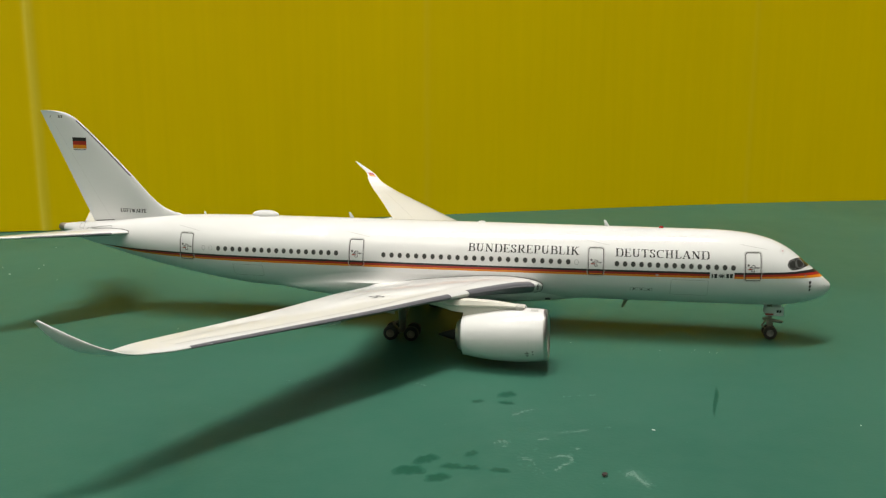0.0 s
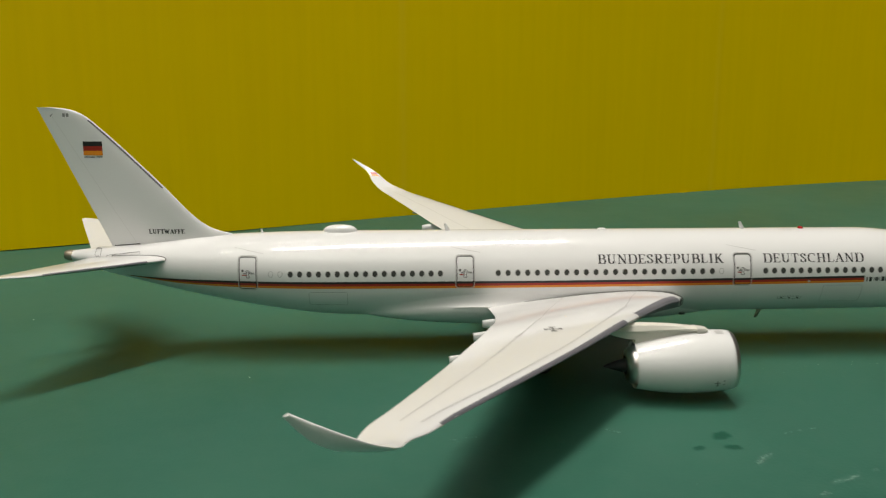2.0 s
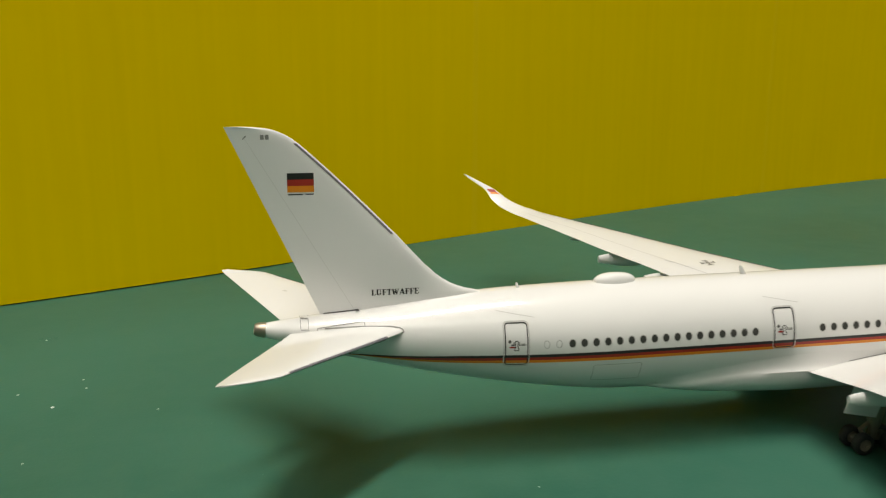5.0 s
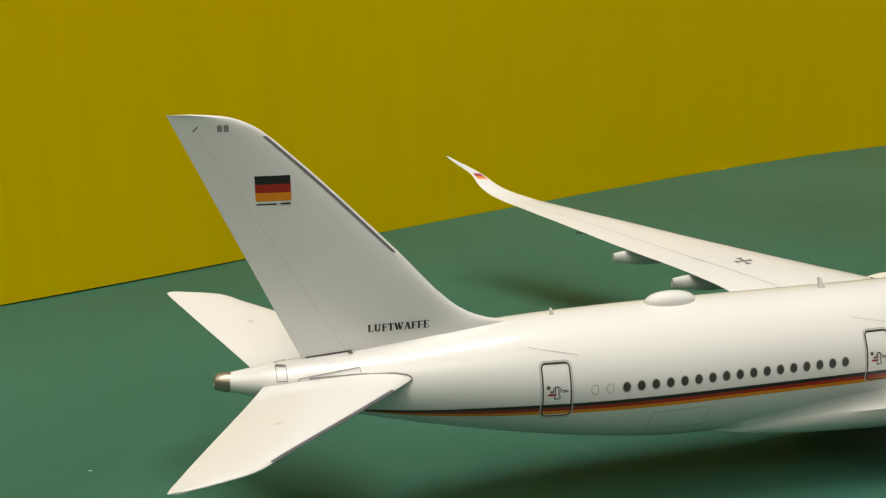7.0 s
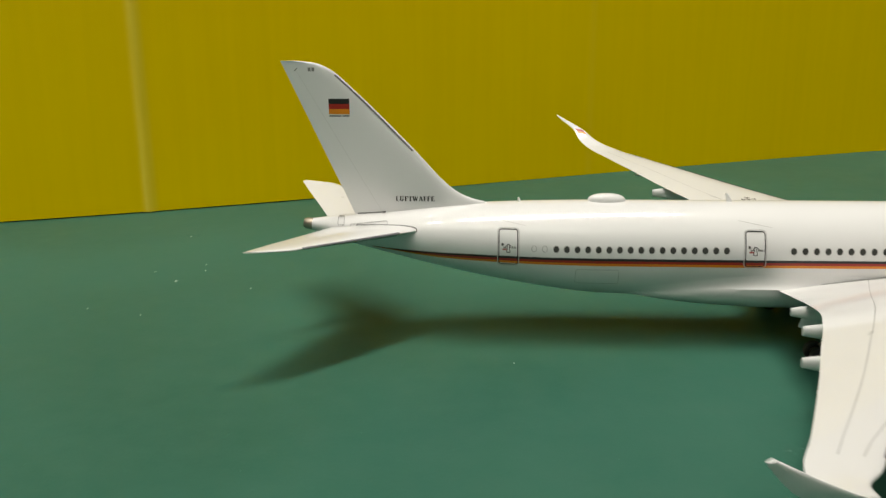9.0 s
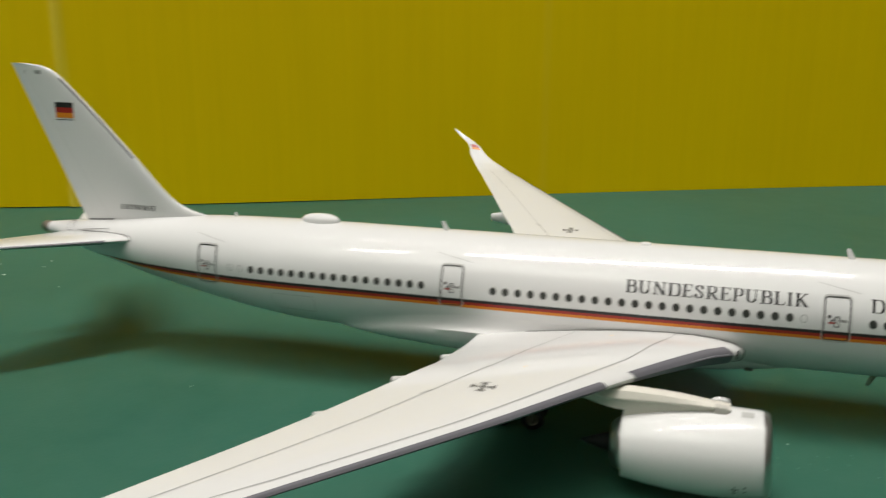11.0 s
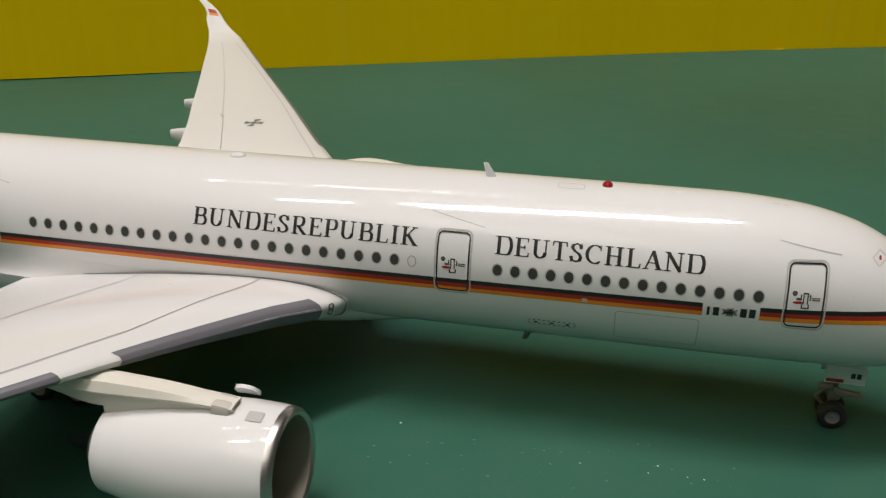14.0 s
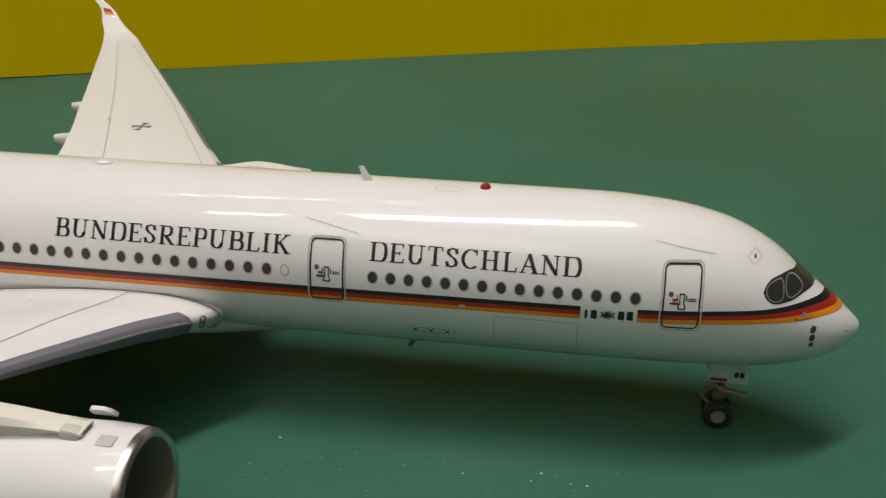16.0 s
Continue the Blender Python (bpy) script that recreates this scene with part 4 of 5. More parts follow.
    outline = [(-0.10, -0.06), (0.10, -0.06), (0.10, 0.0), (0.075, 0.05), (0.03, 0.075), (-0.03, 0.078), (-0.075, 0.06), (-0.10, 0.02)]
    loft(bm, [[Vector((2.37, y - side * 0.365, 1.05 + dz)) + tilt_ @ Vector((u, d, v)) for u, v in outline] for d in (-0.016, -0.011, 0.011, 0.016)])
    part("strake", bm, WHITE, ob, "small white strake on the inboard nacelle side")
    for d, wide_ in ((0.045, 0.11), (-0.07, 0.05)):
        bm = bmesh.new()
        block(bm, (2.36, y + side * d, 1.135 + dz), (0.17, wide_, 0.11), 0.03, Matrix.Rotation(radians(6), 3, "Y"))
        part("latch", bm, LATCH, ob, "grey latch at the pylon foot")
    bm = bmesh.new()
    for i in range(4):
        q = []
        for u, v in ((1.27, i), (1.40, i), (1.40, i + 1), (1.27, i + 1)):
            a, r = 1.60 + 0.22 * v / 4, 0.497 - 0.07 * (u - 1.2) ** 1.2 + 0.004
            q.append(bm.verts.new(Vector(o) + Matrix.Rotation(radians(-tilt), 3, "Y") @ Vector((u, r * math.cos(a), r * math.sin(a)))))
        bm.faces.new(q)
    part("nacelle_panel", bm, PALE, ob, "pale grey panel near the intake")
    # small marks low on the nacelle
    bm = bmesh.new()

    def on_nacelle(u, v):
        r = smooth_curve([p[0] for p in outer], [p[1] for p in outer])(u) + 0.003
        return Vector(o) + axis @ Vector((u, side * r * math.cos(v), r * math.sin(v)))

    for a, b, c, d in ((1.20, 1.215, -0.62, -0.34), (1.16, 1.25, -0.46, -0.42), (1.18, 1.24, -0.56, -0.53), (1.30, 1.325, -0.40, -0.34), (1.30, 1.325, -0.54, -0.48)):
        laid(bm, on_nacelle, rect(a, b, c, d, 1, 3))
    part("nacelle_marking", bm, LINE, ob)
    return ob


for side in (-1, 1):
    engine(side)


# -- fin --
FIN_Z = (1.85, 2.19, 2.24, 2.32, 2.45, 3.01, 4.10, 4.28, 4.37, 4.415, 4.435)
FIN_LE = (-5.0, -5.36, -5.56, -5.76, -5.95, -6.48, -7.57, -7.78, -7.95, -8.11, -8.34)
fin_le = smooth_curve(FIN_Z, FIN_LE)
fin_te = lambda z: -7.50 - (z - 2.0) * (1.10 / 2.437)


def fin_side(x, z, side=-1, lift=0.0):
    le, te = fin_le(z), fin_te(z)
    c = min(1, max(0, (le - x) / (le - te)))
    t = (0.21 - 0.055 * (z - 1.85)) * (0.55 + 0.45 * min(1, max(0, (z - 2.1) / 0.6)))
    return Vector((x, side * (t / 2 * foil(c) * 0.9 + lift), z))


def fin():
    bm = bmesh.new()
    zs = [1.85, 2.0, 2.12, 2.19, 2.21, 2.24, 2.28, 2.32, 2.38, 2.45, 2.6, 2.8, 3.01, 3.3, 3.6, 3.9, 4.1, 4.2, 4.28, 4.33, 4.37, 4.395, 4.415, 4.428, 4.435]
    rings = []
    for z in zs:
        le, te = fin_le(z), fin_te(z)
        xs_ = [le + (te - le) * c for c in SHARES]
        rings.append([fin_side(x, z, -1) for x in reversed(xs_)] + [fin_side(x, z, 1) for x in xs_[1:]])
    loft(bm, rings)
    ob = part("fin", bm, WHITE, plane, "tall white swept fin with a small flag", angle=60)
    bm = bmesh.new()
    rows = []
    for k in range(21):
        z = 3.02 + 1.2 * k / 20
        le = fin_le(z)
        rows.append((le, z))
    for side in (-1, 1):
        loft(bm, [[fin_side(le - d, z, side, 0.004) for d in (0.062, 0.05, 0.038, 0.026)] for le, z in rows], False)
    part("leading_edge_strip", bm, SLAT, ob, "grey strip on the leading edge")
    for side in (-1, 1):
        put = lambda u, v, side=side: fin_side(u, v, side, 0.003)
        bm = bmesh.new()
        for k, index in ((0, 2), (1, 1), (2, 0)):
            z0 = 3.607 + 0.081 * k
            laid(bm, put, rect(-7.856, -7.524, z0, z0 + 0.081, 4, 1), index)
        part("flag", bm, (BLACK, RED, GOLD), ob, "small black, red and gold striped flag")
        bm = bmesh.new()
        laid(bm, put, rect(-7.85, -7.66, 3.570, 3.585, 4, 1) + rect(-7.63, -7.53, 3.572, 3.587, 3, 1))
        part("caption_bar", bm, BLACK, ob, "tiny black bar of writing below the flag")
        bm = bmesh.new()
        laid(bm, put, rect(-8.165, -8.12, 4.275, 4.335) + rect(-8.105, -8.06, 4.275, 4.335))
        laid(bm, put, ribbon([(-8.38, 4.28), (-8.335, 4.325)], 0.015))
        part("number_bar", bm, LINE, ob, "two short dark bars near the fin top")
        bm = bmesh.new()
        laid(bm, put, ribbon([(-8.36, 4.30), (-7.045, 2.02)], 0.006))
        part("rudder_line", bm, FAINT, ob)
    bm = bmesh.new()
    laid(bm, lambda u, v: Vector((u, v, section(u)[0] + 0.012 - 0.5 * v * v)), rect(-7.03, -6.985, -0.085, -0.05, 1, 2))
    for side in (-1, 1):
        laid(bm, lambda u, v, side=side: fin_side(u, section(u)[0] + v, side, 0.004), rect(-7.45, -6.99, 0.004, 0.020, 8, 1))
    part("fin_root_gap", bm, EMBLEM, ob, "dark gap between the fin root and the body")
    lettering("LUFTWAFFE", -6.82, -6.19, 2.205, 2.285, lambda u, v, lift: fin_side(u, v, -1, lift), ob, BLACK, weight=1.6)
    return ob


fin()


# -- tailplane --
HATCH = (1.835, 1.860, 1.885, 1.905, 1.922, 1.936, 1.945)


def tailplane(side):
    bm = bmesh.new()
    T_Y = (0.15, 0.42, 1.98, 2.19, 2.29, 2.38)
    le, te, z_, t_ = (smooth_curve(T_Y, v) for v in ((-6.25, -6.46, -7.90, -8.10, -8.33, -8.62), (-7.88, -7.98, -8.60, -8.68, -8.72, -8.74), (1.785, 1.81, 1.97, 1.99, 2.0, 2.01), (0.15, 0.14, 0.06, 0.05, 0.035, 0.02)))

    def spot(y, c, upper, lift=0.0):
        off = (t_(y) / 2 * foil(c) + lift) * (1 if upper else -1)
        return Vector((le(y) + (te(y) - le(y)) * c - (0.02 * y + 0.03 if side > 0 else 0.0), side * y, z_(y) + (0.008 if side > 0 else -0.008) * y + off))

    ys = [0.15, 0.42, 0.8, 1.2, 1.6, 1.98, 2.08, 2.14, 2.19, 2.24, 2.29, 2.33, 2.36, 2.38]
    loft(bm, [[spot(y, c, True) for c in reversed(SHARES)] + [spot(y, c, False) for c in SHARES[1:]] for y in ys])
    ob = part("tailplane", bm, WING, plane, "swept ivory tailplane", angle=60)
    bm = bmesh.new()
    rows = []
    for k in range(16):
        y = 0.70 + 1.35 * k / 15
        chord = le(y) - te(y)
        rows.append([spot(y, 0.009 / chord * j, True, 0.004) for j in (2, 1)] + [spot(y, 0, True) + Vector((0.007, 0, 0))] + [spot(y, 0.045 / chord * j, False, 0.004) for j in (1, 2)])
    loft(bm, rows, False)
    part("leading_edge_strip", bm, SLAT, ob, "grey strip on the leading edge")
    bm = bmesh.new()
    laid(bm, lambda u, v: spot(v, u, True, 0.003), rect(0.52, 0.57, 1.28, 1.34))
    part("service_mark", bm, PALE, ob)
    bm = bmesh.new()
    laid(bm, on_skin(side, 0.009), ribbon([(-7.55, 1.825), (-7.54, 1.852), (-7.25, 1.886), (-6.95, 1.920), (-6.943, 1.90), (-6.94, 1.875)], 0.008) + ribbon([(-6.47, 1.79), (-6.455, 1.805), (-6.46, 1.832), (-6.50, 1.852), (-6.62, 1.868), (-7.0, 1.866), (-7.45, 1.848)], 0.016) + ribbon([(-7.755, z) for z in HATCH] + [(-7.655, z) for z in reversed(HATCH)], 0.008, True))
    part("trim_line", bm, LINE, ob)
    return ob


for side in (-1, 1):
    tailplane(side)


# -- landing gear --
def wheel(x, y, z, r, w, parent):
    bm = bmesh.new()
    prof = [(-w / 2, 0.55 * r), (-w / 2, 0.82 * r), (-w * 0.38, 0.96 * r), (0, r), (w * 0.38, 0.96 * r), (w / 2, 0.82 * r), (w / 2, 0.55 * r)]
    rings = [[(x + rr * math.cos(2 * math.pi * k / 24), y + d, z + rr * math.sin(2 * math.pi * k / 24)) for k in range(24)] for d, rr in prof]
    loft(bm, rings, True, (False, False))
    ob = part("wheel", bm, RUBBER, parent, "black rubber tyre on a metal hub")
    return ob


def hub(x, y, z, r, w, parent, metal=None):
    bm = bmesh.new()
    prof = [(-w * 0.36, 0.01), (-w * 0.52, 0.16 * r), (-w * 0.40, 0.22 * r), (-w * 0.40, 0.42 * r), (-w * 0.50, 0.56 * r), (w * 0.50, 0.56 * r), (w * 0.40, 0.42 * r), (w * 0.40, 0.22 * r), (w * 0.52, 0.16 * r), (w * 0.36, 0.01)]
    loft(bm, [[(x + rr * math.cos(2 * math.pi * k / 20), y + d, z + rr * math.sin(2 * math.pi * k / 20)) for k in range(20)] for d, rr in prof], True, (True, True))
    part("hub", bm, metal or CHROME, parent, "grey metal wheel hub")


def nose_gear():
    bm = bmesh.new()
    tube(bm, [(7.22, 0, 0.72), (7.24, 0, 0.45), (7.25, 0, 0.13)], [0.05, 0.045, 0.035], 12)
    tube(bm, [(7.25, -0.12, 0.13), (7.25, 0.12, 0.13)], 0.03, 8)
    tube(bm, [(7.22, -0.09, 0.43), (7.30, -0.095, 0.405), (7.48, -0.085, 0.375)], [0.03, 0.035, 0.03], 8)
    tube(bm, [(7.10, -0.05, 0.42), (7.20, -0.08, 0.45), (7.25, 0.08, 0.42)], 0.03, 8)
    block(bm, (7.25, 0, 0.34), (0.12, 0.12, 0.12), 0.02)
    tube(bm, [(7.17, 0, 0.38), (7.10, 0, 0.27), (7.2, 0, 0.17)], 0.02, 6)
    ob = part("nose_gear", bm, GEAR, plane, "grey nose gear leg with two wheels")
    bm = bmesh.new()
    for y in (-0.115, 0.115):
        block(bm, (7.305, y, 0.60), (0.36, 0.018, 0.19), 0.008)
    part("gear_door", bm, WING, ob, "open ivory nose gear doors")
    bm = bmesh.new()
    flat = lambda u, v: Vector((u, -0.1275, v))
    laid(bm, flat, rect(7.135, 7.29, 0.520, 0.556), 1)
    laid(bm, flat, rect(7.345, 7.385, 0.575, 0.63) + rect(7.395, 7.435, 0.575, 0.63), 0)
    part("door_mark", bm, (BLACK, RED), ob)
    for y in (-0.088, 0.088):
        hub(7.255, y, 0.138, 0.12, 0.10, wheel(7.255, y, 0.138, 0.138, 0.10, ob), GEARHUB)


nose_gear()


def main_gear(side):
    y = side * 1.29
    bm = bmesh.new()
    tube(bm, [(-0.12, side * 1.45, 1.02), (-0.11, side * 1.36, 0.55), (-0.11, y, 0.18)], [0.09, 0.08, 0.06], 12)
    tube(bm, [(-0.36, y, 0.175), (0.14, y, 0.175)], 0.05, 10)
    tube(bm, [(-0.11, y, 0.35), (-0.05, side * 0.7, 0.72)], 0.035, 8)
    tube(bm, [(-0.16, y, 0.40), (-0.30, y, 0.30), (-0.22, y, 0.19)], 0.03, 8)
    for x in (-0.32, 0.10):
        tube(bm, [(x, y - 0.2, 0.175), (x, y + 0.2, 0.175)], 0.035, 8)
    ob = part("main_gear", bm, GEAR, plane, "grey main gear leg with a four-wheel bogie")
    bm = bmesh.new()
    block(bm, (-0.44, side * 1.52, 0.80), (0.50, 0.03, 0.40), 0.012, Matrix.Rotation(radians(12), 3, "Y") @ Matrix.Rotation(radians(side * -8), 3, "X"))
    part("gear_door", bm, WING, ob, "open ivory main gear door")
    for x in (-0.335, 0.09):
        for d in (-0.14, 0.14):
            hub(x, y + d, 0.152, 0.152, 0.13, wheel(x, y + d, 0.152, 0.152, 0.13, ob), GEAR)


for side in (-1, 1):
    main_gear(side)


# -- fittings on the crown and belly --
def dome(name, x, z, rx, ry, rz, mat_, label, parent=body):
    bm = bmesh.new()
    rings = []
    for k in range(9):
        a = math.pi / 2 * k / 8
        rings.append([(x + rx * math.cos(a) ** 0.8 * math.cos(2 * math.pi * j / 28), ry * math.cos(a) ** 0.8 * math.sin(2 * math.pi * j / 28), z + rz * math.sin(a)) for j in range(28)])
    for p in range(28):
        rings[0][p] = (rings[0][p][0], rings[0][p][1], z - 0.05)
    loft(bm, rings, True, (True, True))
    part(name, bm, mat_, parent, label)


def blade(name, x, z, high, chord, sweep, mat_, label, down=False):
    bm = bmesh.new()
    s = -1 if down else 1
    rings = []
    for f, c, t in ((-0.3, 1, 0.03), (0, 1, 0.03), (0.7, 0.62, 0.02), (1, 0.5, 0.012)):
        x0 = x - sweep * f
        rings.append([(x0 + chord * c / 2 * math.cos(2 * math.pi * j / 12), t * math.sin(2 * math.pi * j / 12), z + s * high * f) for j in range(12)])
    loft(bm, rings)
    part(name, bm, mat_, body, label)


dome("satcom_dome", -3.43, 2.225, 0.305, 0.13, 0.115, WHITE, "smooth white oval antenna dome")
dome("crown_fairing", 1.32, 2.218, 0.085, 0.06, 0.035, WHITE, "low white oval fairing")
dome("beacon", 5.0, 2.212, 0.05, 0.05, 0.05, LENS, "small red beacon lens")
dome("crown_cap", 5.62, 2.206, 0.06, 0.04, 0.018, WHITE, "tiny flat cap")
blade("antenna_blade", 3.92, 2.21, 0.14, 0.10, 0.06, WHITE, "white blade antenna")
blade("antenna_blade", -1.48, 2.21, 0.14, 0.10, 0.06, WHITE, "white blade antenna")
blade("antenna_blade", -4.82, 2.19, 0.08, 0.06, 0.02, WHITE, "small white blade antenna")
blade("belly_antenna", 4.36, 0.685, 0.17, 0.10, 0.07, BRASS, "small brown blade antenna under the belly", True)
bm = bmesh.new()
laid(bm, lambda u, v: Vector((u, v, section(u)[0] - (section(u)[0] - section(u)[1]) / 2 * (1 - math.sqrt(1 - (v / 0.745) ** 2)) + 0.003)), ribbon(frame_line(4.56, 4.80, -0.13, -0.03, 0.03), 0.008, True, 0.03))
laid(bm, lambda u, v: Vector((u, v, section(u)[0] + 0.003 - 0.3 * v * v)), rect(6.44, 6.50, -0.05, -0.035) + rect(6.53, 6.58, -0.045, -0.03))
part("crown_hatch", bm, PALE, body, "grey hatch outline on the crown")
bm = bmesh.new()
for side in (-1, 1):
    block(bm, (2.76, side * 0.43, 0.735), (0.11, 0.03, 0.04), 0.008)
part("wing_root_light", bm, PANE, body, "small dark light by the wing root")

# ---- marks and crumbs on the mat ----
rng = random.Random(7)


def blot(bm, x, y, rx, ry, z, n=18, index=0):
    turn = rng.uniform(0, 3)
    ring = []
    for k in range(n):
        a = 2 * math.pi * k / n
        r = 1 + 0.28 * math.sin(2 * a + turn) + 0.16 * math.sin(5 * a + 2 * turn) + rng.uniform(-0.1, 0.1)
        ring.append((x + rx * r * math.cos(a), y + ry * r * math.sin(a), z))
    bm.faces.new([bm.verts.new(p) for p in ring]).material_index = index


def stain(x, y, rx, ry):
    """A dried damp spot, paler towards its rim."""
    bm = bmesh.new()
    for grow, z, index in ((1.15, 0.003, 1), (0.85, 0.0036, 0)):
        state = rng.getstate()
        blot(bm, x, y, rx * grow, ry * grow, z, 22, index)
        rng.setstate(state)
    rng.random()
    tagged(part("stain", bm, (STAIN, STAIN_RIM)), "dark damp spot dried on the green mat", "stain", group="dark spots on the mat")


for x, y, rx, ry in ((2.29, -4.09, 0.13, 0.10), (1.84, -4.49, 0.09, 0.05), (2.33, -4.48, 0.11, 0.06), (1.41, -6.83, 0.16, 0.10), (1.81, -7.01, 0.13, 0.08),
                     (1.24, -7.23, 0.19, 0.12), (2.02, -6.55, 0.09, 0.07), (2.49, -7.02, 0.12, 0.06), (1.67, -7.39, 0.17, 0.09), (2.08, -7.0, 0.10, 0.06)):
    stain(x, y, 0.86 * rx, 1.5 * ry)


def scuff(points, spread, bits):
    """A pale rubbed stroke: fine specks scattered along a line, densest in its middle."""
    bm = bmesh.new()
    pts = [Vector(p) for p in points]
    for _ in range(int(1.2 * bits)):
        t = rng.random() * (len(pts) - 1)
        i = min(int(t), len(pts) - 2)
        p = pts[i].lerp(pts[i + 1], t - i)
        core = rng.random() < 0.32
        o = spread * (0.55 if core else 1.3)
        r = rng.uniform(0.005, 0.015) if core else rng.uniform(0.010, 0.028)
        blot(bm, p.x + rng.gauss(0, o * 0.5), p.y + rng.gauss(0, o * 0.7), r * 0.9, r * 1.7, 0.0042 + 0.0006 * rng.random() if core else 0.003 + 0.0006 * rng.random(), 7, 0 if core else 1)
    tagged(part("scuff", bm, (SCUFF, SMEAR)), "pale rubbed scrape on the green mat", "scuff", group="pale scrapes on the mat")


for points, spread, bits in (
        (((3.15, -6.5), (3.31, -6.41), (3.43, -6.41), (3.47, -6.58), (3.33, -6.76), (3.25, -6.9)), 0.05, 170),
        (((4.22, -6.89), (4.31, -6.8), (4.39, -6.97), (4.5, -7.17)), 0.07, 260),
        (((2.48, -5.02), (2.61, -4.85), (2.84, -4.66)), 0.05, 90),
        (((3.27, -5.58), (3.36, -5.53), (3.51, -5.51), (3.68, -5.39)), 0.035, 90),
        (((2.31, -6.14), (2.45, -6.02), (2.48, -6.26)), 0.06, 60),
        (((3.24, -4.05), (3.79, -3.88)), 0.03, 30),
        (((2.96, -5.89), (3.07, -5.84)), 0.05, 24),
        (((3.51, -6.14), (3.57, -6.12)), 0.04, 18),
        (((3.97, -5.25), (4.03, -5.23)), 0.04, 16),
        (((2.73, -6.57), (2.9, -6.63), (3.06, -7.06)), 0.10, 50),
        (((-1.66, -4.1), (-1.26, -4.0)), 0.04, 24), (((0.65, -3.8), (0.9, -3.95)), 0.04, 18), (((-12.3, 5.7), (-12.05, 5.85)), 0.06, 26)):
    scuff(points, spread, bits)


def scratch(points, width):
    """A hairline cut in the mat, thin at both ends."""
    bm = bmesh.new()
    pts = [Vector((*p, 0.0035)) for p in points]
    side = (pts[-1] - pts[0]).cross(Vector((0, 0, 1))).normalized()
    loft(bm, [[p - side * w, p + side * w] for p, w in zip(pts, [0.001] + [width / 2] * (len(pts) - 2) + [0.001])], False)
    tagged(part("scratch", bm, SMEAR), "fine pale scratch in the green mat", "scratch", group="scratches in the mat")


for x0, y0, x1, y1 in ((-7.84, -6.06, -7.75, -5.53), (-8.75, -4.07, -8.59, -3.87), (-8.13, -3.42, -7.79, -2.92), (-5.8, -4.27, -5.63, -4.17), (-5.78, -4.93, -5.65, -4.91), (-9.3, -2.9, -9.18, -2.82)):
    scratch([(x0, y0), (0.7 * x0 + 0.3 * x1 + 0.01, 0.7 * y0 + 0.3 * y1), (0.3 * x0 + 0.7 * x1 - 0.01, 0.3 * y0 + 0.7 * y1), (x1, y1)], 0.025)
bm = bmesh.new()
rows = [[(5.85 - 0.03 * k + 0.02 * math.sin(k) - w, -3.1 - 0.24 * k, 0.004), (5.85 - 0.03 * k + 0.02 * math.sin(k) + w, -3.1 - 0.24 * k, 0.004)] for k, w in enumerate((0.004, 0.03, 0.04, 0.036, 0.03, 0.02, 0.003))]
loft(bm, rows, False)
tagged(part("streak", bm, STAIN), "faint dark rubbed streak on the green mat", "stain")


def crumb(x, y, r):
    bm = bmesh.new()
    bmesh.ops.create_icosphere(bm, subdivisions=1, radius=1.0)
    for v in bm.verts:
        v.co = Vector((x + r * v.co.x * rng.uniform(0.7, 1.3), y + r * v.co.y * rng.uniform(0.6, 1.2), 0.3 * r + r * 0.35 * v.co.z * rng.uniform(0.6, 1.1)))
    tagged(part("paint_chip", bm, CHIP, smooth=False), "tiny white chip lying on the green mat", "crumb", group="chips on the mat")


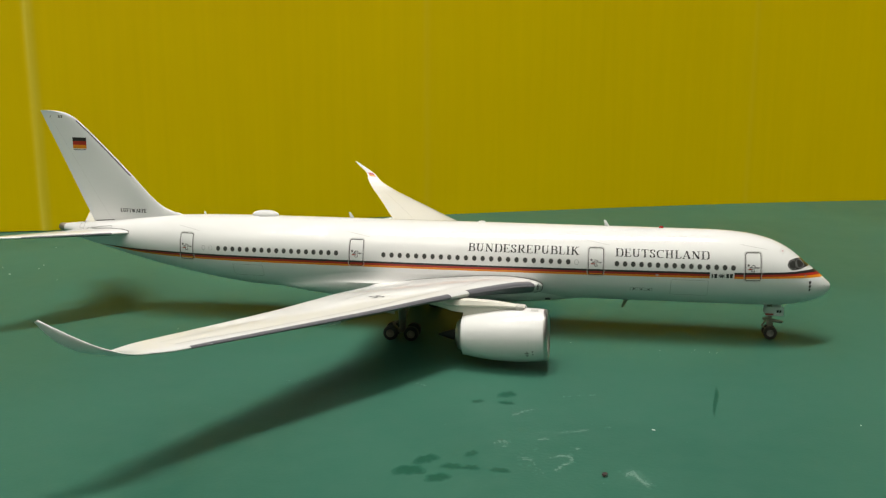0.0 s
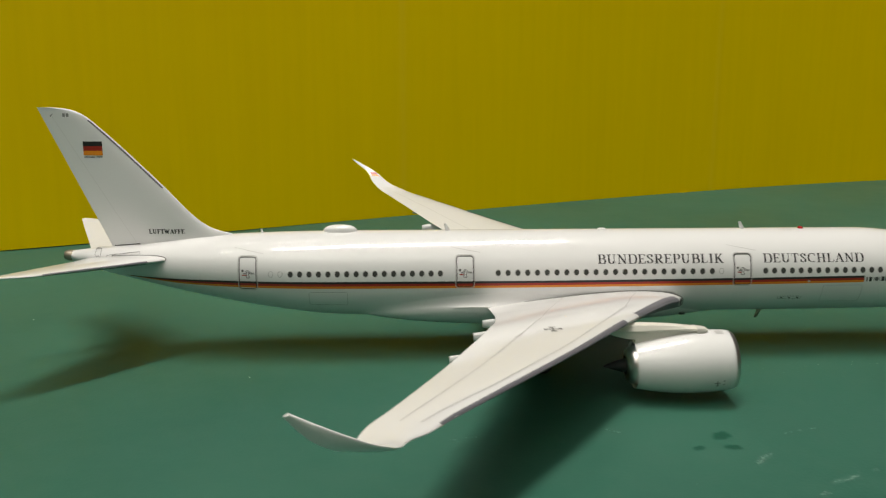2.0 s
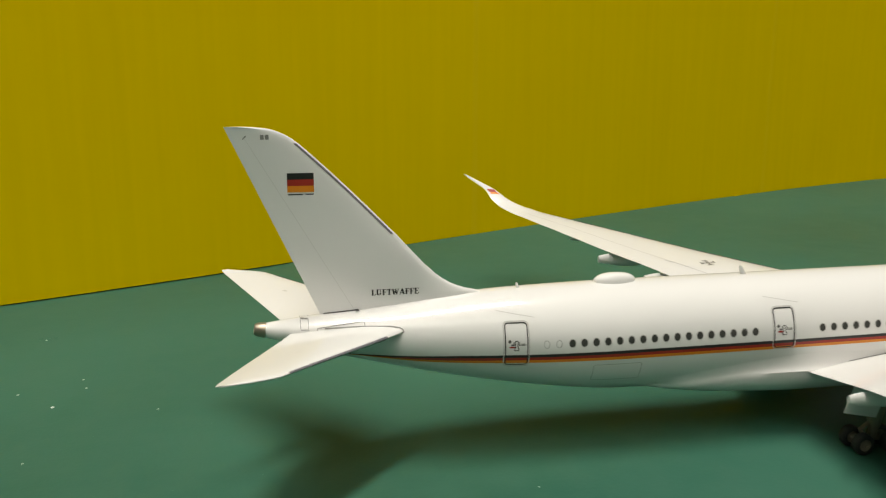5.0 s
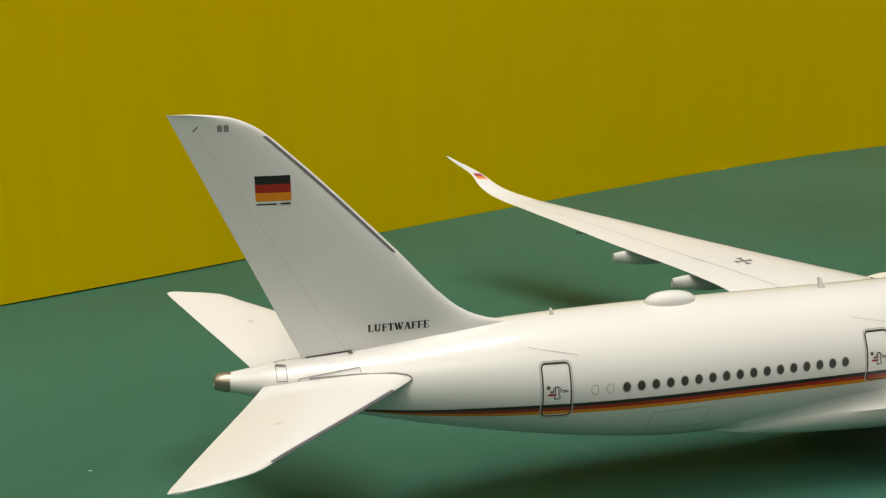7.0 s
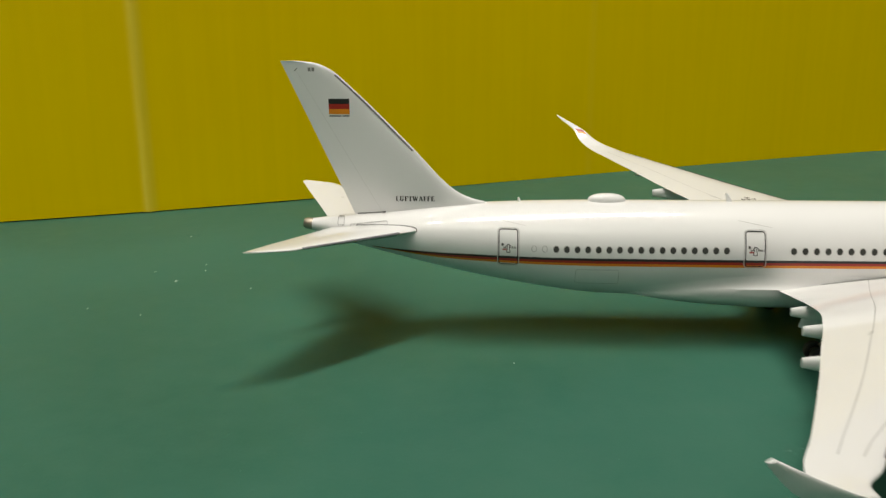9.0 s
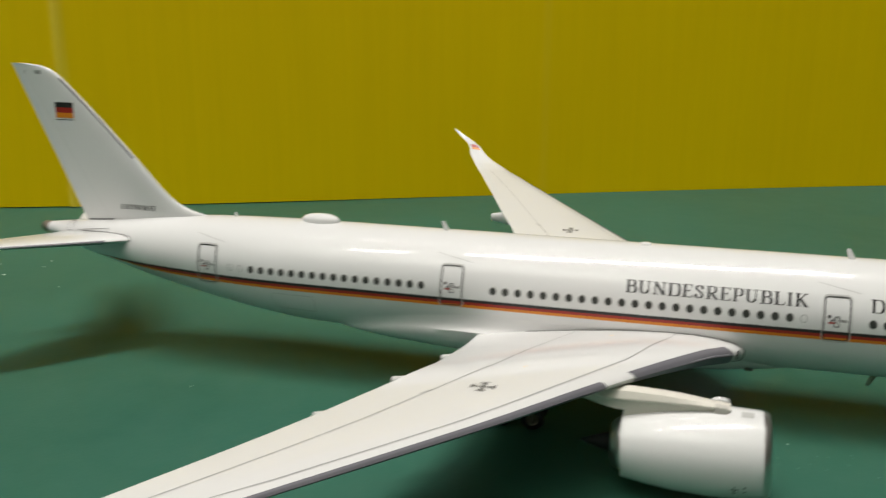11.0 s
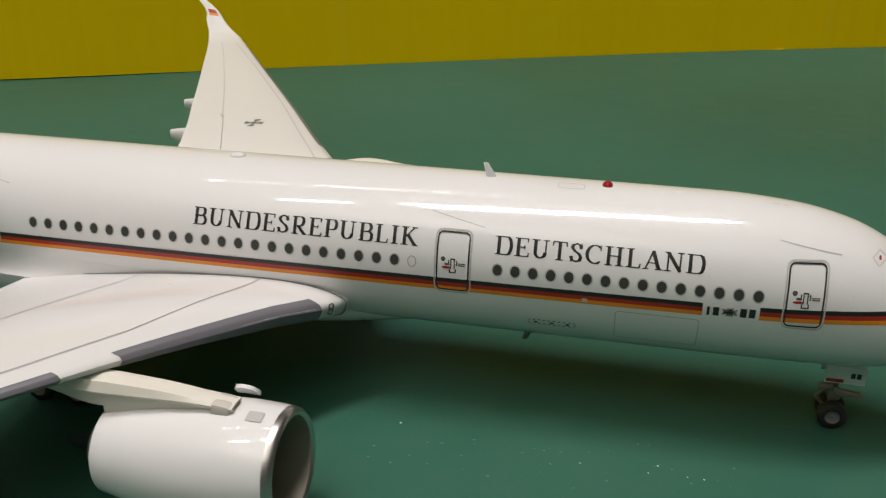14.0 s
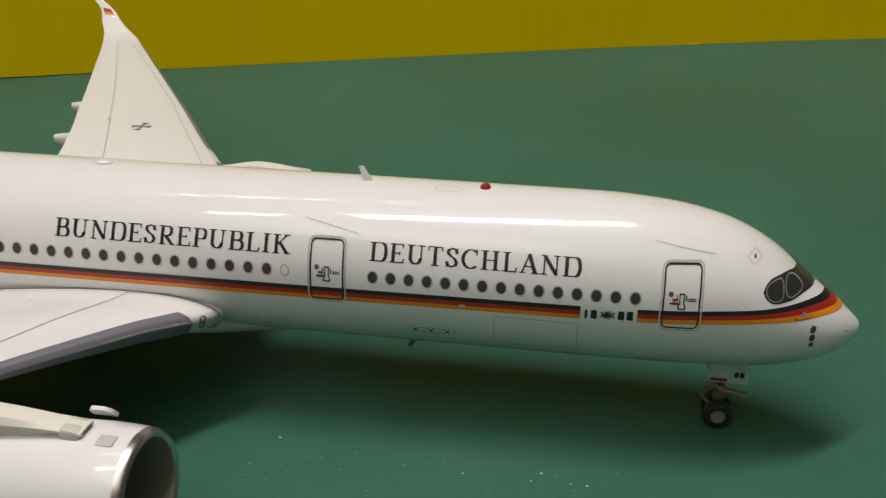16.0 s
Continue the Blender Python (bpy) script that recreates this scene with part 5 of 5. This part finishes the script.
for x, y, r in ((3.27, -1.0, 0.022), (5.69, -1.09, 0.018), (5.61, -1.21, 0.012), (5.95, -1.19, 0.012), (6.09, -1.19, 0.016), (-11.43, 2.37, 0.05), (-9.85, 2.0, 0.03), (-12.18, 5.7, 0.035),
                (-11.06, 3.09, 0.03), (-11.43, 0.46, 0.03), (-4.91, -1.47, 0.02), (-12.06, 2.99, 0.035), (-11.17, 3.49, 0.03), (-12.51, 0.76, 0.025), (4.675, -5.237, 0.04), (7.878, -4.50, 0.03), (5.01, -1.21, 0.012)):
    crumb(x, y, 0.65 * r)
bm = bmesh.new()
bmesh.ops.create_icosphere(bm, subdivisions=1, radius=1.0)
for v in bm.verts:
    v.co = Vector((3.925 + 0.05 * v.co.x * rng.uniform(0.7, 1.4), -6.966 + 0.06 * v.co.y * rng.uniform(0.7, 1.3), 0.03 + 0.042 * v.co.z * rng.uniform(0.6, 1)))
tagged(part("crumb", bm, CRUST, smooth=False), "dark brown crumb lying on the green mat", "crumb")
bm = bmesh.new()
for x, y, spread, count in ((5.6, -1.6, 0.8, 45), (4.4, -1.4, 0.6, 12), (6.8, -2.2, 0.9, 20), (-11.6, 2.6, 1.6, 30), (3.6, -5.8, 1.0, 20)):
    for _ in range(count):
        r = rng.uniform(0.003, 0.009)
        blot(bm, x + rng.gauss(0, spread), y + rng.gauss(0, spread * 0.5), r, r * rng.uniform(0.5, 1), 0.0045, 6)
for x, y in ((3.6, -1.24), (3.73, -1.22), (4.01, -1.1), (4.58, -1.1), (4.67, -1.11), (4.75, -1.29), (3.35, -1.61), (3.49, -1.47), (3.68, -1.55), (4.24, -1.59), (3.95, -1.36), (5.5, -0.81), (5.6, -0.8), (5.66, -1.11), (5.71, -1.07), (6.35, -0.97), (5.81, -1.11), (5.98, -1.27), (5.26, -1.41), (3.13, -1.41), (3.13, -1.58), (4.82, -1.09), (4.48, -1.19)):
    r = rng.uniform(0.008, 0.016)
    blot(bm, x, y, r, r * 0.8, 0.0046, 7)
for _ in range(150):
    x, y, r = rng.uniform(-16, 14), rng.uniform(-9, 12), rng.uniform(0.004, 0.012)
    blot(bm, x, y, r, r * rng.uniform(0.5, 1), 0.004, 6)
tagged(part("dust", bm, SCUFF), "fine pale dust scattered on the green mat", "dust", kind="stuff")
# a yellow bead that stands in for a bright glint at the board's foot
bm = bmesh.new()
tube(bm, [(8.05, board_line(8.05) - 0.06, 0.02), (8.2, board_line(8.2) - 0.10, 0.035), (8.34, board_line(8.34) - 0.07, 0.025)], [0.012, 0.024, 0.010], 7)
tagged(part("glint_bead", bm, BOARD), "small yellow bead in place of a bright glint at the foot of the board", "crumb")
